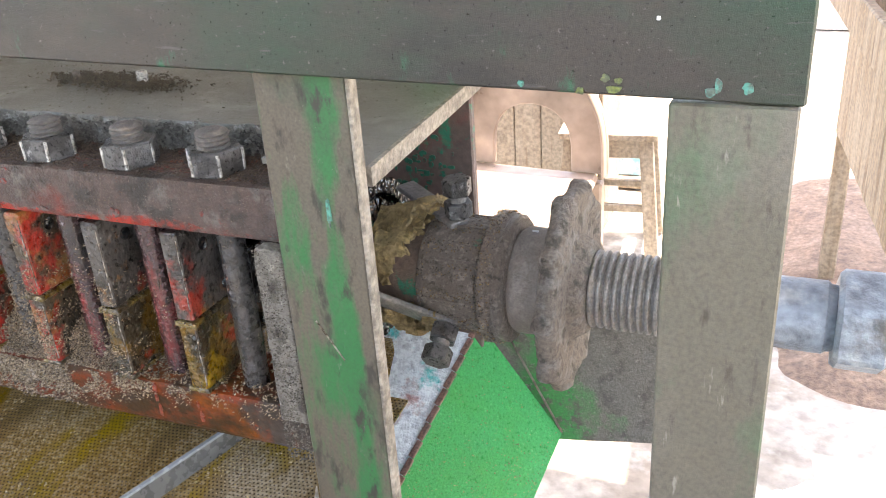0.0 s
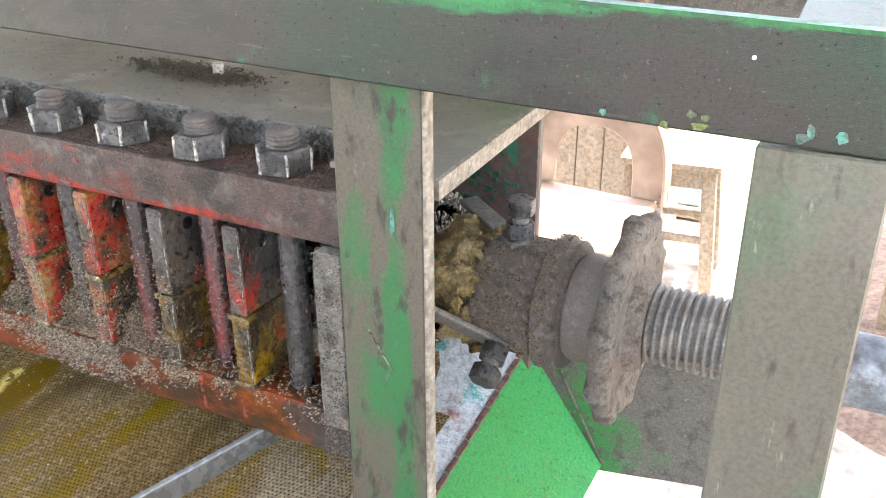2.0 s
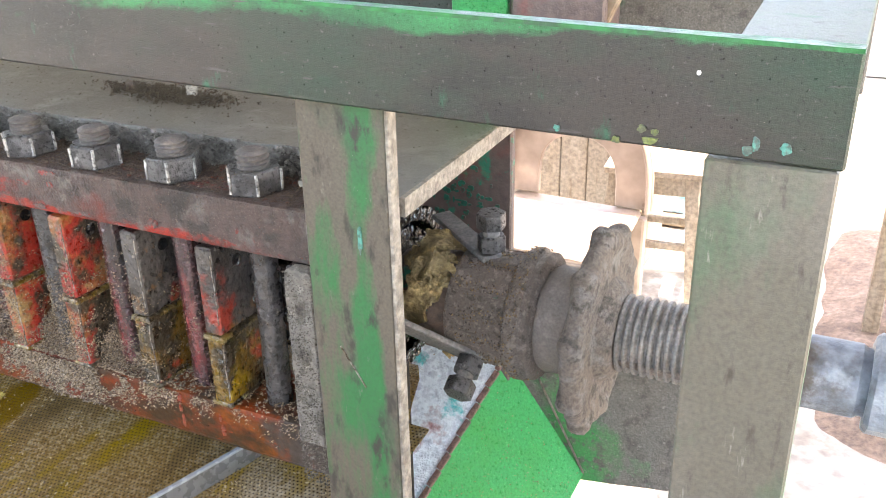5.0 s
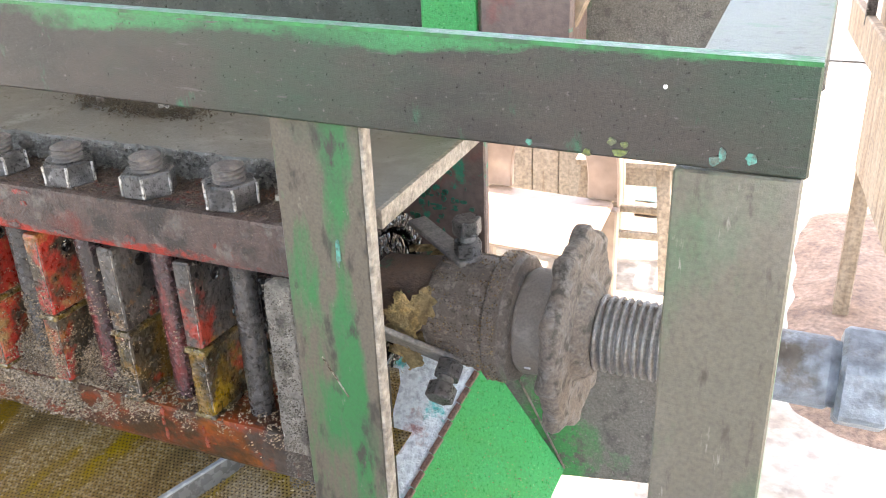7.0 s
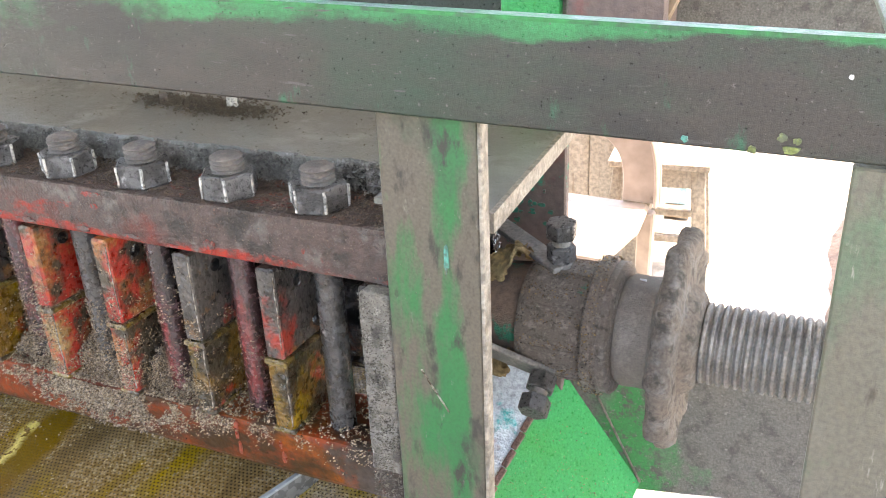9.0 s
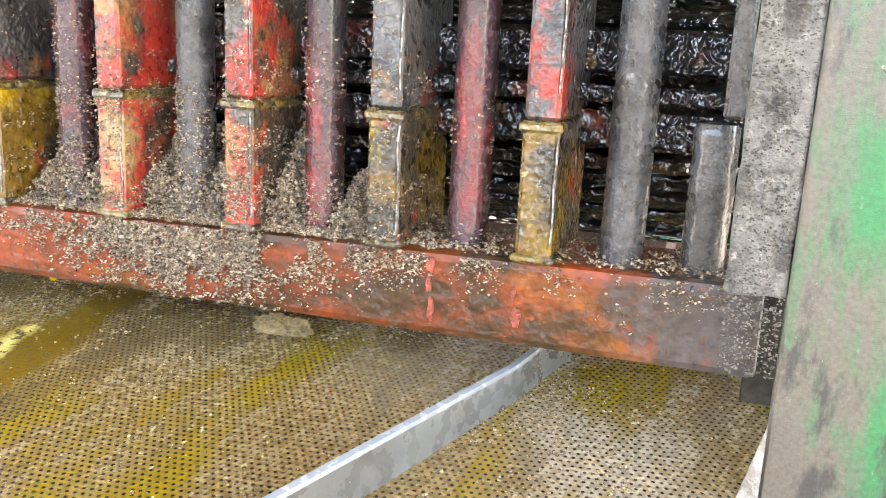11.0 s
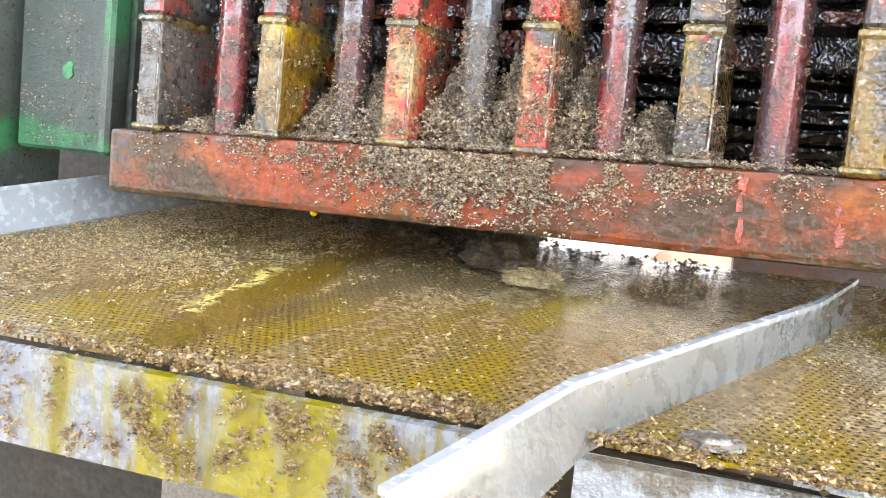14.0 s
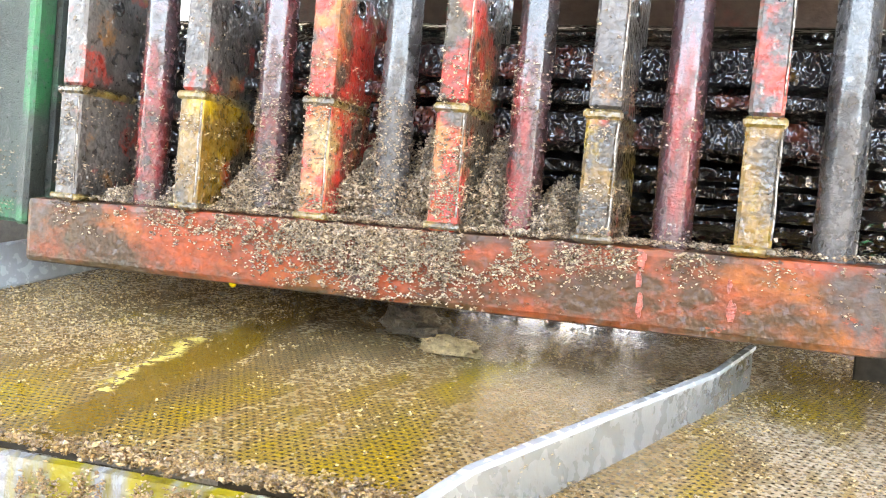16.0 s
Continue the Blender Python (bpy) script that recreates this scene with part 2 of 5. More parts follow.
sheet_grey = surface("dusty grey sheet", (0.20, 0.196, 0.175), [((0.145, 0.138, 0.115), 8, 0.55, 0.1), ((0.27, 0.265, 0.25), 20, 0.6, 0.08), ((0.09, 0.082, 0.068), 110, 0.66, 0.04)], 0.42, grain=300, bump=0.2, var=0.6, spec=0.5)
lime = surface("crumbling pale grey lagging", (0.25, 0.24, 0.22), [((0.09, 0.082, 0.074), 30, 0.54, 0.05), ((0.40, 0.40, 0.38), 50, 0.60, 0.05)], 0.9, grain=200, bump=1.0)
brown_plate = surface("brown painted plate", (0.15, 0.11, 0.10), [((0.02, 0.24, 0.15), 30, 0.68, 0.03, None, None, [(2, 1.10, 0.05, 0.10)]), ((0.24, 0.06, 0.05), 9, 0.62, 0.08)], 0.55, grain=120, var=0.6)
chute_green = surface("bright green chute paint", (0.020, 0.345, 0.10), [((0.110, 0.484, 0.176), 240, 0.64, 0.03), ((0.018, 0.264, 0.055), 130, 0.62, 0.05), ((0.033, 0.319, 0.066), 6, 0.55, 0.10), ((0.176, 0.165, 0.088), 60, 0.69, 0.03)], 0.38, grain=300, bump=0.6, var=0.5)
# base colour holds the sky's reflection on this face as well
chute_blue = surface("pale blue chute paint with sky sheen", (0.74, 0.82, 0.90), [((0.06, 0.55, 0.56), 14, 0.60, 0.03), ((0.34, 0.17, 0.17), 16, 0.63, 0.05), ((0.50, 0.56, 0.63), 60, 0.60, 0.05)], 0.3, grain=160, bump=1.0, var=0.5, spec=0.6)
panel_grey = surface("dirty grey green panel", (0.18, 0.17, 0.15), [((0.045, 0.26, 0.08), 7, 0.64, 0.06, None, None, [(0, 0.045, 0.05, 0.22)]), ((0.12, 0.11, 0.098), 60, 0.57, 0.06), ((0.27, 0.255, 0.225), 200, 0.64, 0.04)], 0.8, grain=420, bump=0.5, var=0.8)
lining_dark = surface("wet black lining bar", (0.010, 0.010, 0.010), [((0.05, 0.025, 0.008), 24, 0.62, 0.04)], 0.12, 0.0, grain=75, bump=0.10, spec=0.5, coat=1.0, coat_rough=0.03, rough_var=0.06, wet=110)
plate_wet = surface("wet crusted joint plate", (0.016, 0.015, 0.015), [((0.09, 0.018, 0.010), 16, 0.58, 0.05), ((0.12, 0.06, 0.01), 20, 0.64, 0.04)], 0.10, 0.0, grain=110, bump=0.15, spec=0.4, coat=0.8, coat_rough=0.02, rough_var=0.06, wet=170)
rim_white = surface("white galvanised rim", (0.320, 0.352, 0.376), [((0.240, 0.264, 0.272), 5, 0.56, 0.12), ((0.120, 0.096, 0.048), 22, 0.70, 0.03)], 0.22, 0.1, grain=120, bump=0.1, var=0.2)
divider_zinc = surface("oily zinc divider", (0.112, 0.112, 0.110), [((0.076, 0.070, 0.054), 4, 0.52, 0.16), ((0.180, 0.153, 0.090), 80, 0.69, 0.03), ((0.149, 0.151, 0.153), 14, 0.62, 0.1)], 0.28, 0.1, grain=90, bump=0.12, var=0.25, coat=0.5)
apron_paint = surface("pale apron with golden oil runs", (0.152, 0.164, 0.180), [((0.180, 0.146, 0.004), 20, 0.62, 0.07, (1.6, 1, 0.4), 0.15, [(0, -0.03, 0.085, 0.17)]), ((0.124, 0.096, 0.004), 34, 0.60, 0.05, (1.6, 1, 0.3), 0.12, [(0, -0.05, 0.09, 0.06)]), ((0.112, 0.079, 0.040), 70, 0.68, 0.03)], 0.3, grain=160, bump=0.25, var=0.35, coat=0.4, wet=190)
apron_clean = surface("pale dirty apron", (0.20, 0.215, 0.22), [((0.09, 0.078, 0.055), 26, 0.53, 0.04), ((0.22, 0.18, 0.02), 24, 0.67, 0.03), ((0.20, 0.205, 0.20), 90, 0.60, 0.05)], 0.4, grain=160, bump=0.6, var=0.5)
cake_tan = surface("pressed seed cake", (0.40, 0.30, 0.16), [((0.676, 0.494, 0.234), 40, 0.57, 0.05), ((0.221, 0.156, 0.072), 22, 0.58, 0.06)], 0.8, grain=200, bump=1.2, spec=0.2)
cake_dark = surface("dark wet cake", (0.125, 0.10, 0.07), [((0.24, 0.20, 0.145), 80, 0.56, 0.05), ((0.06, 0.047, 0.034), 60, 0.57, 0.05)], 0.4, grain=240, bump=1.0)
# palest grain tones put wet glints into the crumbs' colour
crumb_mat = surface("oily cake crumbs", (0.55, 0.43, 0.29), [((0.66, 0.58, 0.47), 200, 0.60, 0.04)], 0.3, grain=400, bump=0.5, spec=0.9, coat=1.0, coat_rough=0.03, island=[(0.07, 0.05, 0.03), (0.26, 0.21, 0.15), (0.55, 0.49, 0.41), (1.0, 0.97, 0.93)])
grime_mat = surface("dry grime and cake crumbs", (0.17, 0.135, 0.105), [((0.28, 0.08, 0.05), 60, 0.62, 0.05)], 0.7, grain=400, bump=0.4, island=[(0.35, 0.33, 0.3), (0.7, 0.65, 0.6), (0.9, 0.85, 0.8), (1, 1, 1)])
# golden and brown grains carry glints in their palest tones too
crumb_gold = surface("golden oily crumbs", (0.60, 0.45, 0.21), [((0.66, 0.58, 0.42), 200, 0.60, 0.04)], 0.3, grain=500, bump=0.3, spec=0.9, coat=1.0, coat_rough=0.03, island=[(0.12, 0.085, 0.04), (0.34, 0.27, 0.17), (0.68, 0.60, 0.46), (1.0, 0.97, 0.92)])
crumb_brown = surface("brown golden clots", (0.40, 0.27, 0.10), [((0.50, 0.42, 0.30), 160, 0.58, 0.05)], 0.35, grain=400, bump=0.4, spec=0.7, coat=0.7, coat_rough=0.08, island=[(0.22, 0.16, 0.10), (0.45, 0.36, 0.25), (0.6, 0.52, 0.4), (1.0, 0.95, 0.9)])
crust_dark = surface("dark oily crust", (0.085, 0.068, 0.056), [((0.16, 0.13, 0.11), 120, 0.58, 0.05)], 0.35, grain=300, bump=0.6, coat=0.6)
dust_pale = surface("pale dust grains", (0.20, 0.18, 0.15), [], 0.8, grain=200, island=[(0.2, 0.19, 0.17), (0.5, 0.48, 0.44), (0.8, 0.77, 0.7), (1, 1, 1)])
thread_rust = surface("rusty bolt thread", (0.13, 0.115, 0.105), [((0.20, 0.17, 0.15), 80, 0.57, 0.05)], 0.55, 0.2, grain=300, bump=0.4)
sand = surface("pale trodden ground", (0.42, 0.38, 0.33), [((0.30, 0.25, 0.20), 1.5, 0.54, 0.08), ((0.55, 0.52, 0.47), 5, 0.62, 0.08)], 0.95, grain=20, bump=0.5)
soil = surface("brown soil", (0.22, 0.15, 0.11), [((0.30, 0.22, 0.17), 6, 0.56, 0.1), ((0.14, 0.095, 0.07), 10, 0.58, 0.1)], 0.95, grain=60, bump=0.8)
wood_old = surface("weathered wood", (0.25, 0.18, 0.12), [((0.34, 0.27, 0.20), 6, 0.52, 0.1, (3, 3, 0.3)), ((0.15, 0.10, 0.065), 9, 0.62, 0.06, (3, 3, 0.3))], 0.8, grain=80, bump=0.4)
plastic_cream = surface("cream plastic", (0.357, 0.285, 0.242), [((0.306, 0.238, 0.200), 3, 0.6, 0.1)], 0.4, grain=10, bump=0.05)
sack_white = surface("white woven sack", (0.78, 0.76, 0.72), [((0.62, 0.58, 0.52), 7, 0.62, 0.08)], 0.8, grain=80, bump=0.3)
roof_mat = surface("grey roof sheet", (0.30, 0.29, 0.28), [((0.20, 0.19, 0.18), 2, 0.55, 0.1)], 0.7, grain=8)
# dark colour of the filler sheets, with shade put into it
shade_grey = surface("dark grey standing in for shade", (0.045, 0.042, 0.036), [((0.04, 0.034, 0.026), 6, 0.56, 0.08), ((0.07, 0.06, 0.045), 30, 0.62, 0.06)], 0.85, grain=160, bump=0.2, spec=0.15)
plaster = surface("pale wall plaster", (0.55, 0.50, 0.44), [((0.42, 0.37, 0.32), 2, 0.58, 0.1)], 0.9, grain=20)
cyan_paint = surface("cyan paint", (0.25, 0.60, 0.72), [((0.6, 0.7, 0.75), 12, 0.55, 0.08)], 0.4, grain=40)
smear_turq = surface("turquoise paint smear", (0.012, 0.16, 0.105), [((0.10, 0.07, 0.06), 160, 0.55, 0.04)], 0.5, grain=200)
turq = surface("turquoise paint drop", (0.065, 0.27, 0.215), [((0.09, 0.13, 0.11), 160, 0.50, 0.06)], 0.5, grain=200)
yellowish = surface("yellow green paint drop", (0.17, 0.21, 0.055), [((0.09, 0.105, 0.06), 160, 0.49, 0.06)], 0.5, grain=200)
white_bit = surface("white scrap", (0.7, 0.7, 0.7), [], 0.6, grain=90)
bright_green = surface("bright green paint", (0.014, 0.17, 0.05), [((0.03, 0.09, 0.045), 40, 0.56, 0.06)], 0.45, grain=90)
red_spot = surface("scarlet paint chip", (0.36, 0.028, 0.016), [((0.10, 0.066, 0.058), 110, 0.47, 0.03), ((0.2, 0.03, 0.02), 60, 0.56, 0.05)], 0.45, grain=120, bump=0.8)
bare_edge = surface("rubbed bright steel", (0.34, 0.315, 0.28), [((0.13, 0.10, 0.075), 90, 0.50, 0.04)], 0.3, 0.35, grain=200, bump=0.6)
oil_gold = surface("golden oil", (0.45, 0.33, 0.01), [], 0.08, grain=30, bump=0.1, spec=0.8)


def tray_material():
    """Brown oiled sheet with rows of small punched holes; pools of golden oil."""
    # first layer: paler towards both ends, reflected light put into the colour
    m = surface("oily perforated tray", (0.26, 0.168, 0.062), [((0.34, 0.27, 0.18), 9, 0.60, 0.1, None, None, [(0, -0.40, 0.10, 0.14), (0, 0.27, 0.09, 0.10)]), ((0.28, 0.18, 0.004), 9, 0.585, 0.05, (1.5, 0.5, 1), 0.08, [(0, 0.08, 0.06, 0.05), (1, -0.10, 0.05, 0.07)]), ((0.16, 0.105, 0.04), 8, 0.60, 0.09, (1.5, 0.5, 1), 0.12), ((0.52, 0.42, 0.22), 130, 0.66, 0.03)], 0.26, grain=220, bump=0.4, spec=0.35, coat=0.15, coat_rough=0.08, var=0.7)
    nt = m.node_tree
    n, l = nt.nodes, nt.links
    bsdf = n["Principled BSDF"]
    co = n.new("ShaderNodeTexCoord")
    mp = n.new("ShaderNodeMapping")
    mp.inputs["Rotation"].default_value = (0, 0, radians(-8))
    mp.inputs["Scale"].default_value = (215, 215, 215)
    l.new(co.outputs["Object"], mp.inputs["Vector"])
    sep = n.new("ShaderNodeSeparateXYZ")
    l.new(mp.outputs[0], sep.inputs[0])

    def math_node(op, a, b=None, c=None):
        k = n.new("ShaderNodeMath")
        k.operation = op
        for i, v in enumerate((a, b, c)):
            if v is None:
                continue
            if isinstance(v, (int, float)):
                k.inputs[i].default_value = v
            else:
                l.new(v, k.inputs[i])
        return k.outputs[0]

    row = math_node("FLOOR", sep.outputs["Y"])
    odd = math_node("MULTIPLY", math_node("MODULO", math_node("ABSOLUTE", row), 2.0), 0.5)
    fx = math_node("SUBTRACT", math_node("FRACT", math_node("ADD", sep.outputs["X"], odd)), 0.5)
    fy = math_node("SUBTRACT", math_node("FRACT", sep.outputs["Y"]), 0.5)
    d = math_node("SQRT", math_node("ADD", math_node("MULTIPLY", fx, fx), math_node("MULTIPLY", fy, fy)))
    # a run of golden oil that has flowed forward, and a sky reflection painted beside it
    sx, sy = n.new("ShaderNodeSeparateXYZ"), n.new("ShaderNodeTexNoise")
    l.new(co.outputs["Object"], sx.inputs[0])
    sy.inputs["Scale"].default_value, sy.inputs["Detail"].default_value = 22, 8
    l.new(co.outputs["Object"], sy.inputs["Vector"])
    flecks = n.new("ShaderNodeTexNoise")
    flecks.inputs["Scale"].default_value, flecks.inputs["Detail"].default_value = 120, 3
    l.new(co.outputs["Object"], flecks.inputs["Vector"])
    wob = math_node("MULTIPLY", math_node("SUBTRACT", sy.outputs["Fac"], 0.5), 0.040)
    off = math_node("ADD", math_node("SUBTRACT", sx.outputs["X"], math_node("MULTIPLY_ADD", sx.outputs["Y"], -0.167, -0.1065)), wob)
    along = math_node("SUBTRACT", math_node("ABSOLUTE", math_node("SUBTRACT", sx.outputs["Y"], 0.045)), 0.125)
    fade = math_node("MAXIMUM", math_node("MULTIPLY", along, 0.25), 0.0)

    def band(centre, half, soft):
        k = n.new("ShaderNodeMapRange")
        dist = math_node("ADD", math_node("ABSOLUTE", math_node("SUBTRACT", off, centre)), fade)
        k.inputs["From Min"].default_value, k.inputs["From Max"].default_value = half + soft, half - soft
        l.new(dist, k.inputs["Value"])
        return k.outputs[0]

    run, sky_streak = band(0.0, 0.020, 0.005), math_node("MULTIPLY", math_node("MULTIPLY", band(-0.024, 0.005, 0.006), math_node("GREATER_THAN", flecks.outputs["Fac"], 0.46)), math_node("LESS_THAN", math_node("ABSOLUTE", math_node("SUBTRACT", math_node("ADD", sx.outputs["Y"], wob), 0.015)), 0.075))
    hole = n.new("ShaderNodeMapRange")
    hole.inputs["From Min"].default_value, hole.inputs["From Max"].default_value = 0.16, 0.26
    l.new(d, hole.inputs["Value"])
    old = bsdf.inputs["Base Color"].links[0].from_socket
    mix = n.new("ShaderNodeMix")
    mix.data_type = "RGBA"
    l.new(hole.outputs[0], mix.inputs["Factor"])
    mix.inputs["A"].default_value = (0.028, 0.020, 0.009, 1)
    l.new(old, mix.inputs["B"])
    tone = mix.outputs["Result"]
    gloss = bsdf.inputs["Roughness"].links[0].from_socket
    # the second entry paints the pale sky reflection into the colour
    for mask, col, r in ((run, (0.165, 0.092, 0.0005, 1), 0.05), (sky_streak, (0.85, 0.72, 0.22, 1), 0.12)):
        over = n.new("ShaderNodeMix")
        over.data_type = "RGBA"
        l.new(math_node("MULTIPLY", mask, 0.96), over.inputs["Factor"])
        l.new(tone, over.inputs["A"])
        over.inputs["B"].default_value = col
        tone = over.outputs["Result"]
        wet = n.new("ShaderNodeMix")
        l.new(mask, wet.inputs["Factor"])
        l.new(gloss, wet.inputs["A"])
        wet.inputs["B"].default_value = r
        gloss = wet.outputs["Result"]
    l.new(tone, bsdf.inputs["Base Color"])
    l.new(gloss, bsdf.inputs["Roughness"])
    b2 = n.new("ShaderNodeBump")
    b2.inputs["Strength"].default_value, b2.inputs["Distance"].default_value = 1.0, 0.004
    l.new(hole.outputs[0], b2.inputs["Height"])
    l.new(bsdf.inputs["Normal"].links[0].from_socket, b2.inputs["Normal"])
    l.new(b2.outputs[0], bsdf.inputs["Normal"])
    l.new(b2.outputs[0], bsdf.inputs["Coat Normal"])
    return m


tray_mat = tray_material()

bright_edge_mat = surface("bright worn steel with highlight", (0.55, 0.53, 0.50), [((0.20, 0.19, 0.18), 120, 0.54, 0.05)], 0.35, 0.4, grain=300, bump=0.5)
plate_pale = surface("pale green dusty plate", (0.19, 0.215, 0.175), [((0.05, 0.19, 0.085), 12, 0.60, 0.06), ((0.12, 0.12, 0.10), 60, 0.62, 0.05)], 0.5, grain=260, bump=0.3)
wood_pale = surface("sun bleached wood", (0.285, 0.236, 0.186), [((0.335, 0.291, 0.242), 6, 0.52, 0.1, (3, 3, 0.3)), ((0.211, 0.161, 0.118), 9, 0.62, 0.06, (3, 3, 0.3))], 0.8, grain=80, bump=0.3)
# ---- building helpers ----
ORIGIN = {}


def thing(name, loc, label, category, group="", kind=""):
    ob = new(name)
    ob.empty_display_size = 0.02
    ob.matrix_basis = Matrix.Translation(loc)
    ORIGIN[ob] = Vector(loc)
    return tagged(ob, label, category, group, kind)


def part(name, bm, material, parent=None, label="", smooth=False):
    """Links a bmesh, given in world places, as one mesh object under its thing or part."""
    me = bpy.data.meshes.new(name)
    org = ORIGIN[parent] if parent else Vector((0, 0, 0))
    bm.to_mesh(me)
    bm.free()
    me.transform(Matrix.Translation(-org))
    me.materials.append(material)
    if smooth:
        for p in me.polygons:
            p.use_smooth = True
        me.set_sharp_from_angle(angle=radians(38))
    ob = new(name, me)
    if parent:
        ob.parent = parent
    ORIGIN[ob] = org
    if label:
        tagged(ob, label)
    return ob


def box(lo, hi, bevel=0.0, turn=None, segments=1, rough=0.0, cuts=0):
    """A box between two corners; turn: a matrix applied about the box's centre; rough: uneven faces."""
    bm = bmesh.new()
    bmesh.ops.create_cube(bm, size=1.0)
    size = [b - a for a, b in zip(lo, hi)]
    mid = [(a + b) / 2 for a, b in zip(lo, hi)]
    bmesh.ops.transform(bm, matrix=Matrix.Diagonal((*size, 1)), verts=bm.verts)
    if bevel:
        bmesh.ops.bevel(bm, geom=bm.edges[:], offset=bevel, segments=segments, affect="EDGES", profile=0.6)
    if cuts:
        bmesh.ops.subdivide_edges(bm, edges=[e for e in bm.edges if e.calc_length() > 0.01], cuts=cuts, use_grid_fill=True)
    if rough:
        for v in bm.verts:
            v.co += noise.noise_vector((v.co + Vector(mid)) * 60) * rough
    if turn:
        bmesh.ops.transform(bm, matrix=turn, verts=bm.verts)
    bmesh.ops.translate(bm, vec=mid, verts=bm.verts)
    return bm


def join(*bms):
    """Several bmeshes of one part joined into the first."""
    first = bms[0]
    for other in bms[1:]:
        me = bpy.data.meshes.new("tmp")
        other.to_mesh(me)
        other.free()
        first.from_mesh(me)
        bpy.data.meshes.remove(me)
    return first


def lathe(profile, axis_point, steps=48, direction="X", rough=0.0, phase=0.0):
    """A solid turned about an axis; profile: (along, radius)."""
    bm = bmesh.new()
    rings = []
    ax = Vector(axis_point)
    for a, r in profile:
        ring = []
        for i in range(steps):
            t = 2 * math.pi * i / steps + phase
            if direction == "X":
                p = Vector((a, r * math.cos(t), r * math.sin(t)))
            else:
                p = Vector((r * math.cos(t), r * math.sin(t), a))
            if rough:
                k = noise.noise(p * 90 + Vector((3, 1, 7))) * rough
                p *= 1.0
                q = Vector((0, p.y, p.z)) if direction == "X" else Vector((p.x, p.y, 0))
                if q.length > 1e-5:
                    p += q.normalized() * k
            ring.append(bm.verts.new(p + ax))
        rings.append(ring)
    for r0, r1 in zip(rings, rings[1:]):
        for i in range(steps):
            bm.faces.new((r0[i], r0[(i + 1) % steps], r1[(i + 1) % steps], r1[i]))
    bm.faces.new(rings[0])
    bm.faces.new(rings[-1])
    bmesh.ops.recalc_face_normals(bm, faces=bm.faces[:])
    return bm


def prism(points, depth, axis="Y", bevel=0.0):
    """A flat plate: an outline in two axes pushed along the third. axis Y: points are (x, z), X: (y, z), Z: (x, y). depth: (from, to)."""
    bm = bmesh.new()

    def place(p, d):
        return {"Y": (p[0], d, p[1]), "X": (d, p[0], p[1]), "Z": (p[0], p[1], d)}[axis]

    a = [bm.verts.new(place(p, depth[0])) for p in points]
    b = [bm.verts.new(place(p, depth[1])) for p in points]
    bm.faces.new(a)
    bm.faces.new(b)
    for i in range(len(points)):
        j = (i + 1) % len(points)
        bm.faces.new((a[i], a[j], b[j], b[i]))
    bmesh.ops.recalc_face_normals(bm, faces=bm.faces[:])
    if bevel:
        bmesh.ops.bevel(bm, geom=bm.edges[:], offset=bevel, segments=1, affect="EDGES")
    return bm


def slab(corners, thick):
    """A plate from four or more corners in space, thickened downwards along its normal."""
    bm = bmesh.new()
    c = [Vector(p) for p in corners]
    nrm = (c[1] - c[0]).cross(c[2] - c[0]).normalized()
    if nrm.z < 0:
        nrm = -nrm
    a = [bm.verts.new(p) for p in c]
    b = [bm.verts.new(p - nrm * thick) for p in c]
    bm.faces.new(a)
    bm.faces.new(b)
    for i in range(len(c)):
        j = (i + 1) % len(c)
        bm.faces.new((a[i], a[j], b[j], b[i]))
    bmesh.ops.recalc_face_normals(bm, faces=bm.faces[:])
    return bm


def hexagon(r, turn=0.0):
    return [(r * math.cos(radians(60 * i + turn)), r * math.sin(radians(60 * i + turn))) for i in range(6)]


def blotch(x, z, w, h, y, seed, points=14, thick=0.0012):
    """A thin uneven paint drop on an upright face that looks towards -y."""
    rng = random.Random(seed)
    pts = []
    for i in range(points):
        t = 2 * math.pi * i / points
        k = 0.85 + 0.45 * noise.noise(Vector((math.cos(t) * 1.5, math.sin(t) * 1.5, seed * 1.37))) + rng.uniform(-0.07, 0.07)
        pts.append((x + w / 2 * k * math.cos(t), z + h / 2 * k * math.sin(t)))
    return prism(pts, (y - thick, y + 0.001), "Y")


